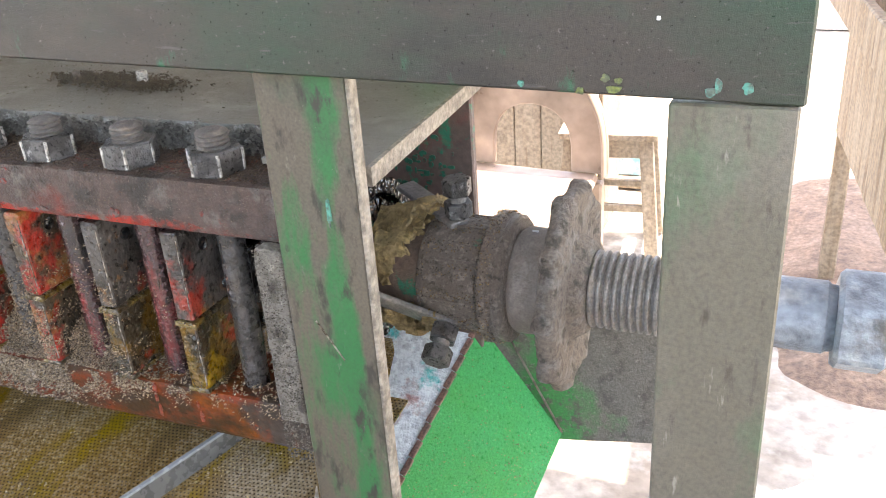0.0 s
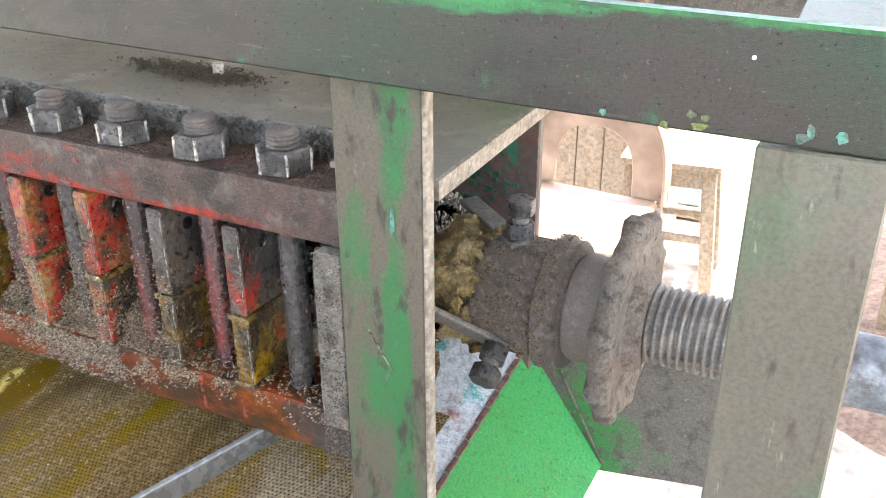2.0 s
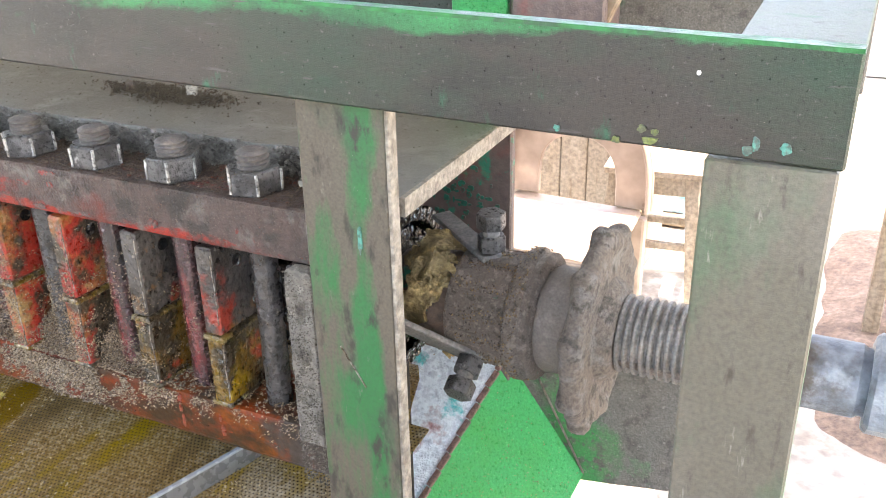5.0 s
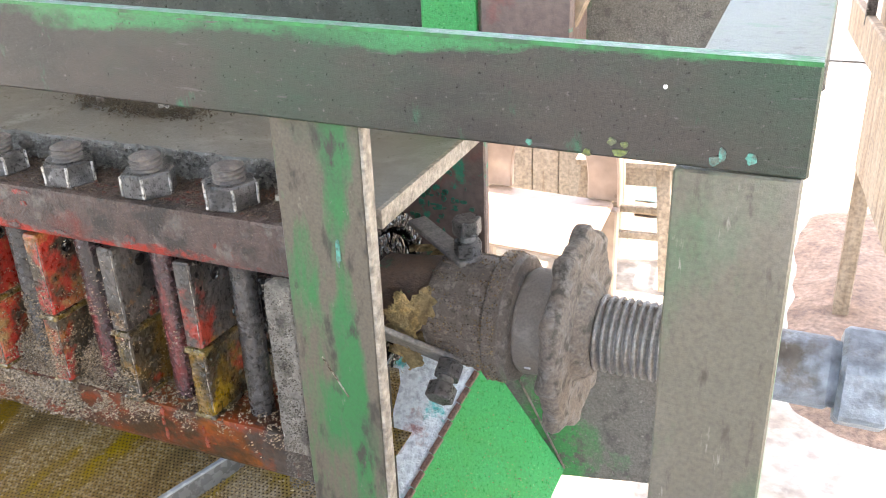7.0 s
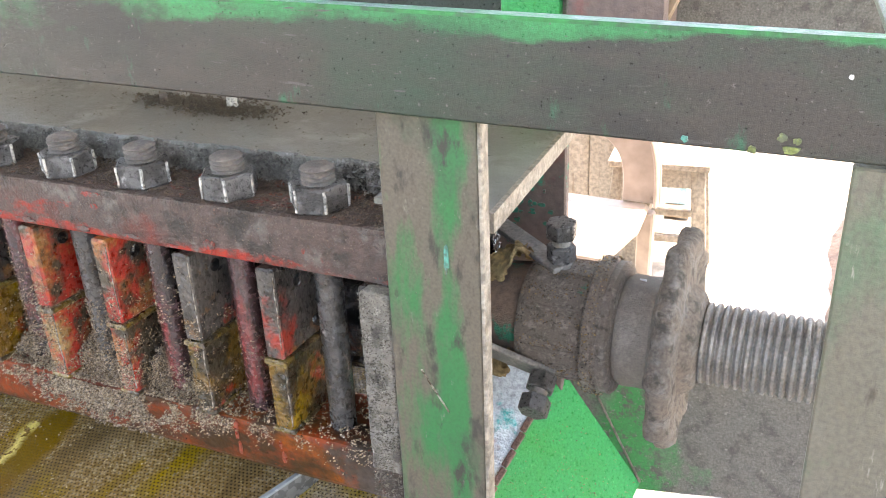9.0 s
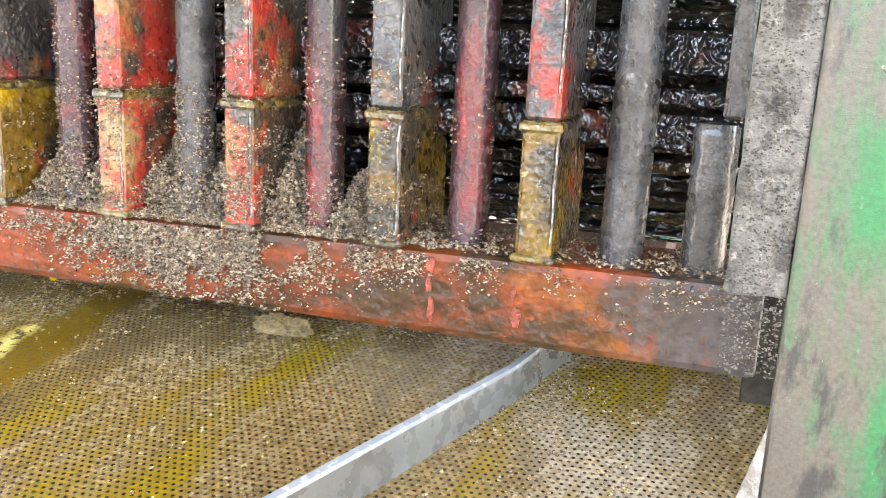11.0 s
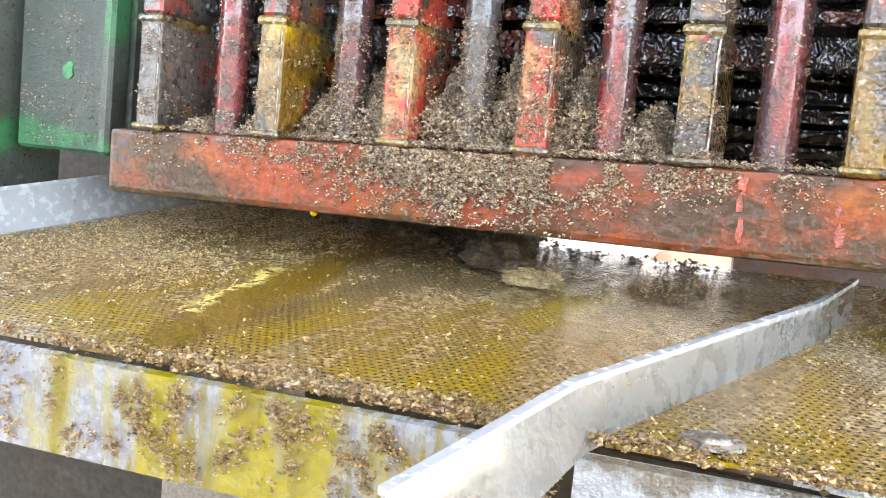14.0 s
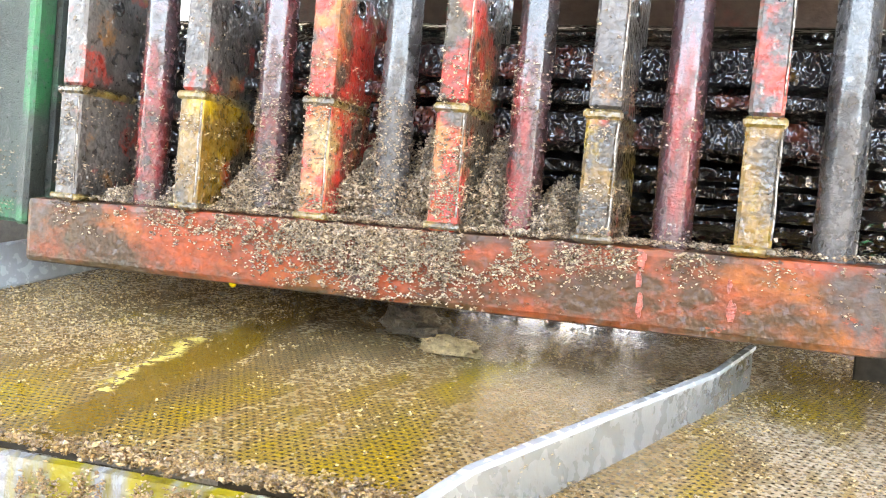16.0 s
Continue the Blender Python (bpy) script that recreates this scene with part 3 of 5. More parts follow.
def crumb_mesh(name, spots, material, seed, flat=0.7):
    """Many small uneven crumbs in one mesh: spots are (place, size)."""
    rng = random.Random(seed)
    verts, faces = [], []
    base = [(1, 0, 0), (-1, 0, 0), (0, 1, 0), (0, -1, 0), (0, 0, 1), (0, 0, -1)]
    tris = [(0, 2, 4), (2, 1, 4), (1, 3, 4), (3, 0, 4), (2, 0, 5), (1, 2, 5), (3, 1, 5), (0, 3, 5)]
    grains = []
    for p, s in spots:
        if s < 0.0014:
            grains.append((p, s))
            continue
        # a larger crumb is a clot of small grains
        for _ in range(6):
            d = [rng.gauss(0, 0.48 * s) for _ in range(3)]
            grains.append(((p[0] + d[0], p[1] + d[1], p[2] + 0.7 * d[2]), s * rng.uniform(0.35, 0.62)))
    for p, s in grains:
        k = len(verts)
        turn = Euler((rng.uniform(-0.5, 0.5), rng.uniform(-0.5, 0.5), rng.uniform(0, 6.3))).to_matrix()
        sx, sy, sz = rng.uniform(0.7, 1.3), rng.uniform(0.6, 1.1), rng.uniform(0.5, 1.0) * flat
        for b in base:
            v = turn @ Vector((b[0] * sx, b[1] * sy, b[2] * sz)) * s * rng.uniform(0.5, 1.5)
            verts.append((p[0] + v.x, p[1] + v.y, p[2] + v.z))
        faces += [tuple(k + i for i in f) for f in tris]
    me = bpy.data.meshes.new(name)
    me.from_pydata(verts, [], faces)
    me.materials.append(material)
    return me


def crumbs(name, spots, material, seed, label, category="crumbs", flat=0.7):
    return tagged(new(name, crumb_mesh(name, spots, material, seed, flat)), label, category, kind="stuff")


def heap(name, centre, radii, material, seed, label, rough=0.35, category="cake"):
    """An uneven lump, flattened below."""
    bm = bmesh.new()
    bmesh.ops.create_icosphere(bm, subdivisions=4, radius=1.0)
    off = Vector((seed * 3.1, seed * 1.7, seed))
    for v in bm.verts:
        k = 1 + rough * noise.noise(v.co * 2.2 + off) + rough * 0.6 * noise.noise(v.co * 6 + off) + rough * 0.4 * noise.noise(v.co * 14 + off)
        v.co = Vector((v.co.x * radii[0] * k, v.co.y * radii[1] * k, max(-0.25, v.co.z) * radii[2] * k))
    bmesh.ops.translate(bm, vec=centre, verts=bm.verts)
    return tagged(part(name, bm, material), label, category)


# ---- fixed measures ----
AX_Y, AX_Z = 0.785, 1.018
AXIS = (0.0, AX_Y, AX_Z)
FACE = 0.617


def low_top(x):
    """Top of the lower clamp, tilted a little to fit the camera's view."""
    return 0.9425 + 0.018 * (x + 0.39)


def tray_z(x, y):
    return 0.818 + 0.095 * (y - 0.46)


# ---- ground, roof, walls ----
bm = bmesh.new()
bmesh.ops.create_grid(bm, x_segments=90, y_segments=90, size=30)
for v in bm.verts:
    if abs(v.co.x) < 4 and abs(v.co.y) < 6:
        v.co.z = 0.012 * noise.noise(v.co * 2.0) - 0.012
    else:
        v.co.z = -0.012
tagged(part("ground", bm, sand, smooth=True), "pale trodden sandy ground of a yard", "ground", kind="structure")
bm = bmesh.new()
bmesh.ops.create_grid(bm, x_segments=40, y_segments=40, size=1.0)
for v in bm.verts:
    x, y = v.co.x, v.co.y
    v.co = Vector((0.82 + x * 0.86, 3.06 + y * 0.92, -0.03 + 0.06 * max(0, 1 - x ** 8 - y ** 8) + 0.012 * noise.noise(Vector((x * 6, y * 6, 2)))))
tagged(part("soil_patch", bm, soil, smooth=True), "low bank of loose brown soil beside the shed", "soil", kind="structure")
# unseen roof, its edges set by where shade has to fall
tagged(part("ceiling", box((-4.5, -1.25, 2.42), (2.2, 1.85, 2.46)), roof_mat), "unseen grey sheet roof shading the press", "roof", kind="structure")
# unseen sheet, added only to cast shade on the soil
tagged(part("ceiling_eave", box((0.48, 2.10, 2.42), (2.2, 4.10, 2.46)), roof_mat), "unseen sheet added to shade the soil bank", "roof", kind="structure")
tagged(part("wall_north", box((-9, 7.0, 0), (9, 7.15, 2.3)), plaster), "sunlit pale plaster wall across the yard", "wall", kind="structure")

# unseen wall, added to keep the front sky out of the reflections
tagged(part("wall_south", box((-4.5, -1.60, 0), (2.2, -1.48, 1.45)), plaster), "unseen plaster half wall added to cut reflected sky", "wall", kind="structure")

# ---- press frame ----
def rail_low(x):
    return 1.2715 - 0.020 * x


def rail_top(x):
    """The rail deepens towards the far end, sloped to fit the camera's view."""
    return 1.3365 - 0.029 * x


def rail_bar(y0, y1):
    return prism([(-1.45, rail_low(-1.45)), (0.013, rail_low(0.013)), (0.013, rail_top(0.013)), (-1.45, rail_top(-1.45))], (y0, y1), "Y", 0.0015)


frame_thing = thing("press_stand", (-0.33, 0.60, 0), "worn green steel stand of a screw oil press", "stand")
part("top_rail", rail_bar(0.558, 0.570), beam_paint, frame_thing, "flat green rail rubbed to grey")
part("rail_lip", prism([(-1.45, rail_top(-1.45) - 0.0016), (0.0125, rail_top(0.0125) - 0.0016), (0.0125, rail_top(0.0125) + 0.0010), (-1.45, rail_top(-1.45) + 0.0010)], (0.5572, 0.5708)), bright_green, frame_thing)
part("top_plate", prism([(-0.052, 0.5715), (0.013, 0.5715), (0.013, 1.06), (-0.075, 1.06)], (1.330, 1.3365), "Z", 0.001), plate_pale, frame_thing, "dusty grey green top plate")
part("right_post", box((-0.061, 0.5585, 0.02), (0.0105, 0.5705, 1.2705), 0.0015), post_pale, frame_thing, "green post rubbed to grey")
part("post_flange", box((0.0020, 0.5707, 0.02), (0.0100, 0.64, 1.2705), 0.001), bright_green, frame_thing)
part("middle_post", box((-0.373, 0.593, 0.02), (-0.294, 0.6045, 1.30), 0.0015), post_paint, frame_thing, "green post with a bright edge")
part("post_edge", box((-0.2938, 0.5925, 0.02), (-0.2905, 0.6050, 1.30), 0.0008), edge_bare, frame_thing)
part("post_bracket", box((-0.403, 0.5945, 0.942), (-0.3733, 0.612, 1.118), 0.002, rough=0.0016, cuts=12), bracket_grime, frame_thing, "rough grey welded bracket")
part("post_gusset", prism([(-0.3735, 0.875), (-0.3735, 0.55), (-0.425, 0.55), (-0.392, 0.80)], (0.590, 0.5925), "Y"), edge_bare, frame_thing, "pale welded gusset")
part("left_post", box((-1.205, 0.647, 0.905), (-1.072, 0.659, 1.40), 0.003), left_paint, frame_thing, "green plate with one bright drop")
part("left_post_edge", box((-1.085, 0.625, 0.905), (-1.0725, 0.6465, 1.40), 0.003), left_paint, frame_thing)
# dark sheet added behind the end plate to close off the bright sky
part("left_foot", box((-1.85, 0.885, 0.02), (-1.03, 0.897, 1.12), 0.003), shade_grey, frame_thing, "added dark sheet hiding the sky behind the end plate")
part("left_outer_post", box((-1.32, 0.60, 0.02), (-1.225, 0.72, 1.40), 0.006), left_paint, frame_thing)
part("rear_rail", box((-0.55, 1.06, 1.20), (0.013, 1.075, 1.343), 0.002), panel_grey, frame_thing)
part("rear_post", box((-0.60, 0.945, 0.02), (-0.336, 0.957, 1.185), 0.002), brown_plate, frame_thing, "brown plate with turquoise smears")
part("rear_plate", box((-1.45, 1.00, 1.21), (-0.43, 1.006, 1.52), 0.001), left_paint, frame_thing, "dark green plate behind the cage")
part("rear_block", box((-0.345, 0.96, 1.19), (-0.24, 1.02, 1.42), 0.003), brown_plate, frame_thing)
part("rear_brace", box((-0.42, 0.965, 1.19), (-0.352, 0.975, 1.42), 0.002), chute_green, frame_thing)
part("rear_strut", box((-0.237, 0.97, 1.24), (-0.215, 0.985, 1.42), 0.002, turn=pose(0, 0, 0, 0, 25, 0)), wood_old, frame_thing)
# paint drops on the rail
for i, (x, z, w, h, mt) in enumerate([(-0.038, 1.278, 0.007, 0.007, turq), (-0.034, 1.282, 0.005, 0.009, turq), (-0.018, 1.281, 0.007, 0.008, turq), (-0.093, 1.2775, 0.010, 0.006, yellowish), (-0.090, 1.2825, 0.005, 0.005, yellowish), (-0.113, 1.276, 0.006, 0.005, yellowish), (-0.098, 1.284, 0.006, 0.005, yellowish), (-0.15, 1.279, 0.005, 0.005, turq), (-0.0685, 1.319, 0.003, 0.003, white_bit)] ):
    part("paint_drop", blotch(x, z, w, h, 0.558, i + 5), mt, frame_thing)
part("paint_drop", blotch(-1.143, 0.975, 0.015, 0.021, 0.647, 44, 18), bright_green, frame_thing)
part("paint_drop", blotch(-0.321, 1.161, 0.005, 0.028, 0.593, 45, 12), turq, frame_thing)
part("scratch", box((-0.3365, 0.5922, 1.02), (-0.3352, 0.5932, 1.062), turn=pose(0, 0, 0, 0, -33, 0)), bare_edge, frame_thing)

rng = random.Random(5)
for i in range(60):
    part("paint_smear", blotch(-0.403 + rng.gauss(0, 0.020), 1.068 + rng.gauss(0, 0.022), rng.uniform(0.003, 0.012), rng.uniform(0.003, 0.010), 0.945, 200 + i, 9), smear_turq, frame_thing)

# ---- press cage ----
cage = thing("press_cage", (-0.72, 0.70, 0.885), "slotted red press cage bolted with tie rods, oily and crusted", "press cage")
CLAMP_TILT = pose(0, 0, 0, 0, -1.0, 0)
part("upper_clamp", box((-1.05, FACE, 1.1145), (-0.382, 0.69, 1.1645), 0.004, segments=2), clamp_paint, cage, "thick red bar rubbed dark")
part("lower_clamp", box((-1.062, FACE, 0.883), (-0.382, 0.70, 0.935), 0.005, segments=2, turn=CLAMP_TILT), clamp_low_paint, cage, "thick red bar running with oil")
for i, (x, z, w, h) in enumerate([(-0.567, 1.126, 0.014, 0.012), (-0.466, 1.135, 0.004, 0.006), (-0.70, 1.158, 0.03, 0.006), (-0.72, 1.1205, 0.022, 0.006), (-0.700, 1.146, 0.012, 0.007), (-0.66, 1.121, 0.022, 0.005), (-0.80, 1.120, 0.03, 0.006), (-0.84, 1.122, 0.024, 0.008), (-0.61, 1.118, 0.014, 0.003)]):
    part("paint_chip", blotch(x, z, w, h, FACE, i + 70, 26), red_spot, cage)
run_paint = surface("pale red paint run", (0.30, 0.055, 0.03), [((0.15, 0.04, 0.025), 90, 0.50, 0.06)], 0.35, grain=200)
for i, (x, z, w, h) in enumerate([(-0.571, 0.930, 0.006, 0.012), (-0.572, 0.918, 0.004, 0.014), (-0.570, 0.902, 0.005, 0.016), (-0.517, 0.906, 0.006, 0.016), (-0.519, 0.920, 0.003, 0.010)]):
    part("paint_run", blotch(x, z, w, h, FACE, i + 90, 20), run_paint, cage)

RIBS = [(-1.022, rib_steel, rib_steel), (-0.908, rib_steel, rib_oil), (-0.802, rib_red, rib_red), (-0.703, rib_red, rib_red), (-0.603, rib_steel, rib_oil), (-0.509, rib_steel, rib_oil)]
for x, up, low in RIBS:
    upper = part("rib_upper_half", box((x - 0.010, 0.6135, 1.0202), (x + 0.010, 0.70, 1.112), 0.0022), up, cage)
    part("bolt_hole", lathe([(x + 0.0098, 0.0065), (x + 0.0106, 0.0065)], (0, 0.648, 1.088), 18), lining_dark, upper)
    # pale strip: the edge's highlight painted in along with its wear
    if x > -0.72:
        part("bright_edge", box((x + 0.0088, 0.6133, 1.032), (x + 0.0096, 0.6141, 1.106), cuts=14, rough=0.0008), bare_edge, upper)
    lower = part("rib_lower_half", box((x - 0.0105, 0.613, low_top(x) - 0.002), (x + 0.0105, 0.70, 1.0195), 0.0025), low, cage)
    # lower half's edge highlight and wear, as a pale strip too
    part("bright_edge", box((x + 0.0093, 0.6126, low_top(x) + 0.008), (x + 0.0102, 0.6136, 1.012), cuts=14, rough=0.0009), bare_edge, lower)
    part("rib_lip", box((x - 0.0125, 0.611, 1.0135), (x + 0.0125, 0.70, 1.0198), 0.0018), lip_oil, lower)
    part("rib_foot", box((x - 0.013, 0.611, low_top(x) - 0.001), (x + 0.013, 0.66, low_top(x) + 0.004), 0.0015), lip_oil, lower)
# the last, narrower rib beside the post
upper = part("rib_upper_half", box((-0.4145, 0.6135, 1.028), (-0.4035, 0.70, 1.112), 0.002), rod_grey, cage)
RODS = [(-0.965, rod_red), (-0.857, rod_red), (-0.756, rod_grey), (-0.658, rod_mauve), (-0.558, rod_mauve), (-0.463, rod_grey)]
ROD_Y = 0.646
for x, mt in RODS:
    rod = part("tie_rod", lathe([(0.90 + 0.005 * k, 0.0128) for k in range(47)], (x, ROD_Y, 0), 32, "Z", rough=0.0004), mt, cage, smooth=True)
    prof = [(1.185, 0.0100)]
    z = 1.186
    while z < 1.2010:
        prof += [(z, 0.0126), (z + 0.0016, 0.0148), (z + 0.0024, 0.0148), (z + 0.0040, 0.0126)]
        z += 0.0042
    prof += [(1.2030, 0.0118), (1.2040, 0.009)]
    part("thread_end", lathe(prof, (x, ROD_Y, 0), 24, "Z"), thread_rust, rod)
    turn = random.Random(int(-x * 1000)).uniform(0, 60)
    hexa = prism([(x + p, ROD_Y + q) for p, q in hexagon(0.0262, turn)], (1.1648, 1.1880), "Z", 0.0018)
    nut = part("hex_nut", hexa, nut_steel, rod, "worn hexagonal nut")
    # pale strips on the corners: wear, with the bevel highlight put into the colour
    for p, q in hexagon(0.0258, turn):
        if q < 0.012:
            edge_strip = box((x + p - 0.0011, ROD_Y + q - 0.0011, 1.1672), (x + p + 0.0011, ROD_Y + q + 0.0011, 1.1862), cuts=5, rough=0.0007)
            part("worn_edge", edge_strip, bright_edge_mat, nut)
part("tie_rod", lathe([(0.92 + 0.005 * k, 0.0125) for k in range(21)] + [(1.0235, 0.0105)], (-0.417, ROD_Y, 0), 28, "Z", rough=0.0010), rod_grey, cage, smooth=True)
# lining bars form the barrel behind the ribs
part("press_worm", lathe([(-1.05, 0.02), (-1.049, 0.068)] + [(-1.04 + 0.008 * k, 0.066 + 0.003 * math.sin(k * 0.7)) for k in range(82)] + [(-0.384, 0.02)], AXIS, 40), lining_dark, cage, "oily black press worm inside the cage", smooth=True)
for k in range(40):
    a = radians(90 + k * 360 / 40)
    r = 0.082
    m = Matrix.Translation((-0.72, AX_Y + r * math.cos(a), AX_Z + r * math.sin(a))) @ Matrix.Rotation(a - math.pi / 2, 4, "X")
    bm = box((-0.335, -0.0053, -0.009), (0.335, 0.0053, 0.009 - 0.003 * (k % 3 == 1)), 0.0015)
    bmesh.ops.transform(bm, matrix=m, verts=bm.verts)
    part("lining_bar", bm, lining_dark, cage)
part("joint_rail", box((-1.04, 0.664, 1.0300), (-0.385, 0.690, 1.0400), 0.002, cuts=20, rough=0.0012), plate_wet, cage, "oily edge where the cage halves meet")
for z0, z1, y in ((1.0470, 1.072, 0.676), (1.0030, 1.0265, 0.676)):
    bm = box((-1.04, y, z0), (-0.385, y + 0.012, z1), 0.002)
    part("joint_plate", bm, plate_wet, cage, "wet crusted plate between the cage halves")
part("rear_clamp", box((-1.05, 0.88, 0.885), (-0.45, 0.943, 1.16), 0.004), brown_plate, cage)

# ---- cover sheet on the cage ----
def ragged(x0, x1, y, amp, n, seed):
    return [(x0 + (x1 - x0) * i / n, y + amp * noise.noise(Vector((i * 0.9, seed, 0.3))) + 0.5 * amp * noise.noise(Vector((i * 2.3, seed, 9)))) for i in range(n + 1)]


cover = thing("cover_sheet", (-0.7, 0.8, 1.185), "dusty grey cover sheet lying over the cage", "cover")
front = ragged(-1.215, -0.392, 0.692, 0.006, 60, 3)
part("sheet", prism(front + [(-0.392, 0.615), (-0.294, 0.612), (-0.312, 0.942), (-1.215, 0.942)], (1.188, 1.193), "Z"), sheet_grey, cover)
part("sheet_edge", slab([(-0.2945, 0.612, 1.1935), (-0.290, 0.612, 1.1935), (-0.308, 0.942, 1.1935), (-0.3125, 0.942, 1.1935)], 0.016), edge_bare, cover)
lag = ragged(-1.10, -0.39, 0.690, 0.010, 90, 8)
bm = prism(lag + [(-0.39, 0.73), (-1.10, 0.73)], (1.1648, 1.1875), "Z")
part("lagging", bm, lime, cover, "crumbling pale edge under the sheet")
SX, SY = -0.668, 0.800
stub = thing("bolt_stub", (SX, SY, 1.193), "bright cut bolt stub on the cover sheet", "bolt")
part("shank", lathe([(1.1932, 0.0065), (1.209, 0.0062), (1.2105, 0.0045)], (SX, SY, 0), 14, "Z"), bright_edge_mat, stub)
part("collar", prism([(SX + p, SY + q) for p, q in hexagon(0.0095, 12)], (1.1931, 1.198), "Z"), nut_steel, stub)
stub2 = thing("bolt_stub", (SX - 0.100, SY + 0.004, 1.193), "dark bolt stub on the cover sheet", "bolt")
part("shank", lathe([(1.1932, 0.0045), (1.205, 0.0045), (1.206, 0.0035)], (SX - 0.100, SY + 0.004, 0), 12, "Z"), cast_grey, stub2)
rng = random.Random(11)
spots = []
for i in range(1500):
    cx, cy, s = rng.choice([(SX + 0.005, SY - 0.004, 0.020), (SX - 0.035, SY + 0.004, 0.026), (SX - 0.085, SY + 0.012, 0.020)])
    spots.append(((cx + rng.gauss(0, s * 1.3), cy + rng.gauss(0, s * 0.55), 1.1935 + rng.uniform(0, 0.006)), rng.uniform(0.0010, 0.0032)))
for i in range(420):
    spots.append(((rng.uniform(-1.1, -0.31), rng.uniform(0.71, 0.93), 1.1935), rng.uniform(0.0005, 0.0016)))
crumbs("cake_dust", spots, cake_dark, 12, "dark cake dust gathered on the cover sheet", "dust")
spots = []
for i in range(3600):
    x = rng.uniform(-1.03, -0.385)
    spots.append(((x, 0.690 - 0.066 * rng.random() ** 1.6, 1.1655), rng.uniform(0.0006, 0.0026)))
crumbs("bolt_grime", spots, grime_mat, 13, "grime and crumbs between the nuts", "dust")

spots = []
for i in range(3200):
    x = rng.uniform(-1.09, -0.392)
    spots.append(((x, 0.690 + rng.gauss(0, 0.004), rng.uniform(1.166, 1.192)), rng.uniform(0.001, 0.0038)))
crumbs("lagging_grit", spots, lime, 14, "loose pale grit on the lagging edge", "grit", flat=1.0)

# fine grit stuck to the greasy faces
spots = []
for i in range(5200):
    x, z = rng.uniform(-1.04, -0.385), rng.uniform(1.117, 1.163)
    if noise.noise(Vector((x * 25, z * 40, 2))) > rng.uniform(-0.5, 0.4):
        spots.append(((x, FACE, z), rng.uniform(0.0003, 0.0010)))
crumbs("bar_grit", spots, grime_mat, 15, "fine grit stuck to the greasy clamp bar", "grit")
spots = []
for i in range(5000):
    x, z = rng.uniform(-0.372, -0.296), rng.uniform(0.72, 1.27)
    if noise.noise(Vector((x * 30, z * 14, 3))) > rng.uniform(-0.4, 0.5):
        spots.append(((x, 0.5935, z), rng.uniform(0.0002, 0.0008)))
for i in range(4200):
    x = rng.uniform(-0.75, 0.012)
    z = rng.uniform(rail_low(x) + 0.002, rail_top(x) - 0.004)
    if noise.noise(Vector((x * 18, z * 30, 5))) > rng.uniform(-0.3, 0.6):
        spots.append(((x, 0.5585, z), rng.uniform(0.0002, 0.0007)))
for i in range(3000):
    x, z = rng.uniform(-0.402, -0.374), rng.uniform(0.90, 1.117)
    spots.append(((x, 0.5945, z), rng.uniform(0.0003, 0.0013)))
crumbs("stand_grit", spots, dust_pale, 16, "pale dust grains stuck to the stand", "grit")

# ---- outlet end: the turning shaft ----
rotor = thing("press_shaft", AXIS, "turning press shaft with crusted sleeve, lugged wheel and coarse thread", "shaft")
prof = [(-0.43, 0.040), (-0.40, 0.043), (-0.322, 0.051), (-0.3205, 0.051)]
part("cone", lathe(prof, AXIS, 48, rough=0.0006), cone_brown, rotor, "brown tapered cone", smooth=True)
bm = lathe([(-0.3205, 0.046), (-0.319, 0.056), (-0.314, 0.058)] + [(-0.314 + i * 0.004, 0.0575 + 0.0008 * (i % 2)) for i in range(1, 15)] + [(-0.2555, 0.056), (-0.2545, 0.046)], AXIS, 96, rough=0.0012)
part("sleeve", bm, crusty, rotor, "rough sleeve crusted with cake dust", smooth=True)
for k in range(9):
    a = radians(k * 40 + 13)
    bm = box((-0.312, -0.0016, 0.0565), (-0.258, 0.0016, 0.0595), 0.0008)
    bmesh.ops.transform(bm, matrix=Matrix.Translation(AXIS) @ Matrix.Rotation(a, 4, "X"), verts=bm.verts)
    part("sleeve_ridge", bm, crusty, rotor)
part("ring", lathe([(-0.256, 0.050), (-0.255, 0.0635), (-0.2525, 0.0665), (-0.244, 0.0668), (-0.2415, 0.064), (-0.2395, 0.0625), (-0.237, 0.064), (-0.232, 0.0645), (-0.229, 0.061), (-0.228, 0.052)], AXIS, 72, rough=0.0008), crusty, rotor, "raised double ring", smooth=True)
part("neck", lathe([(-0.229, 0.050), (-0.222, 0.054), (-0.205, 0.053), (-0.196, 0.054), (-0.190, 0.062), (-0.188, 0.062)], AXIS, 48, rough=0.0008), neck_brown, rotor, smooth=True)
part("neck_chip", box((-0.2155, AX_Y - 0.0008, AX_Z + 0.0525), (-0.2095, AX_Y + 0.0008, AX_Z + 0.0545)), white_bit, rotor)


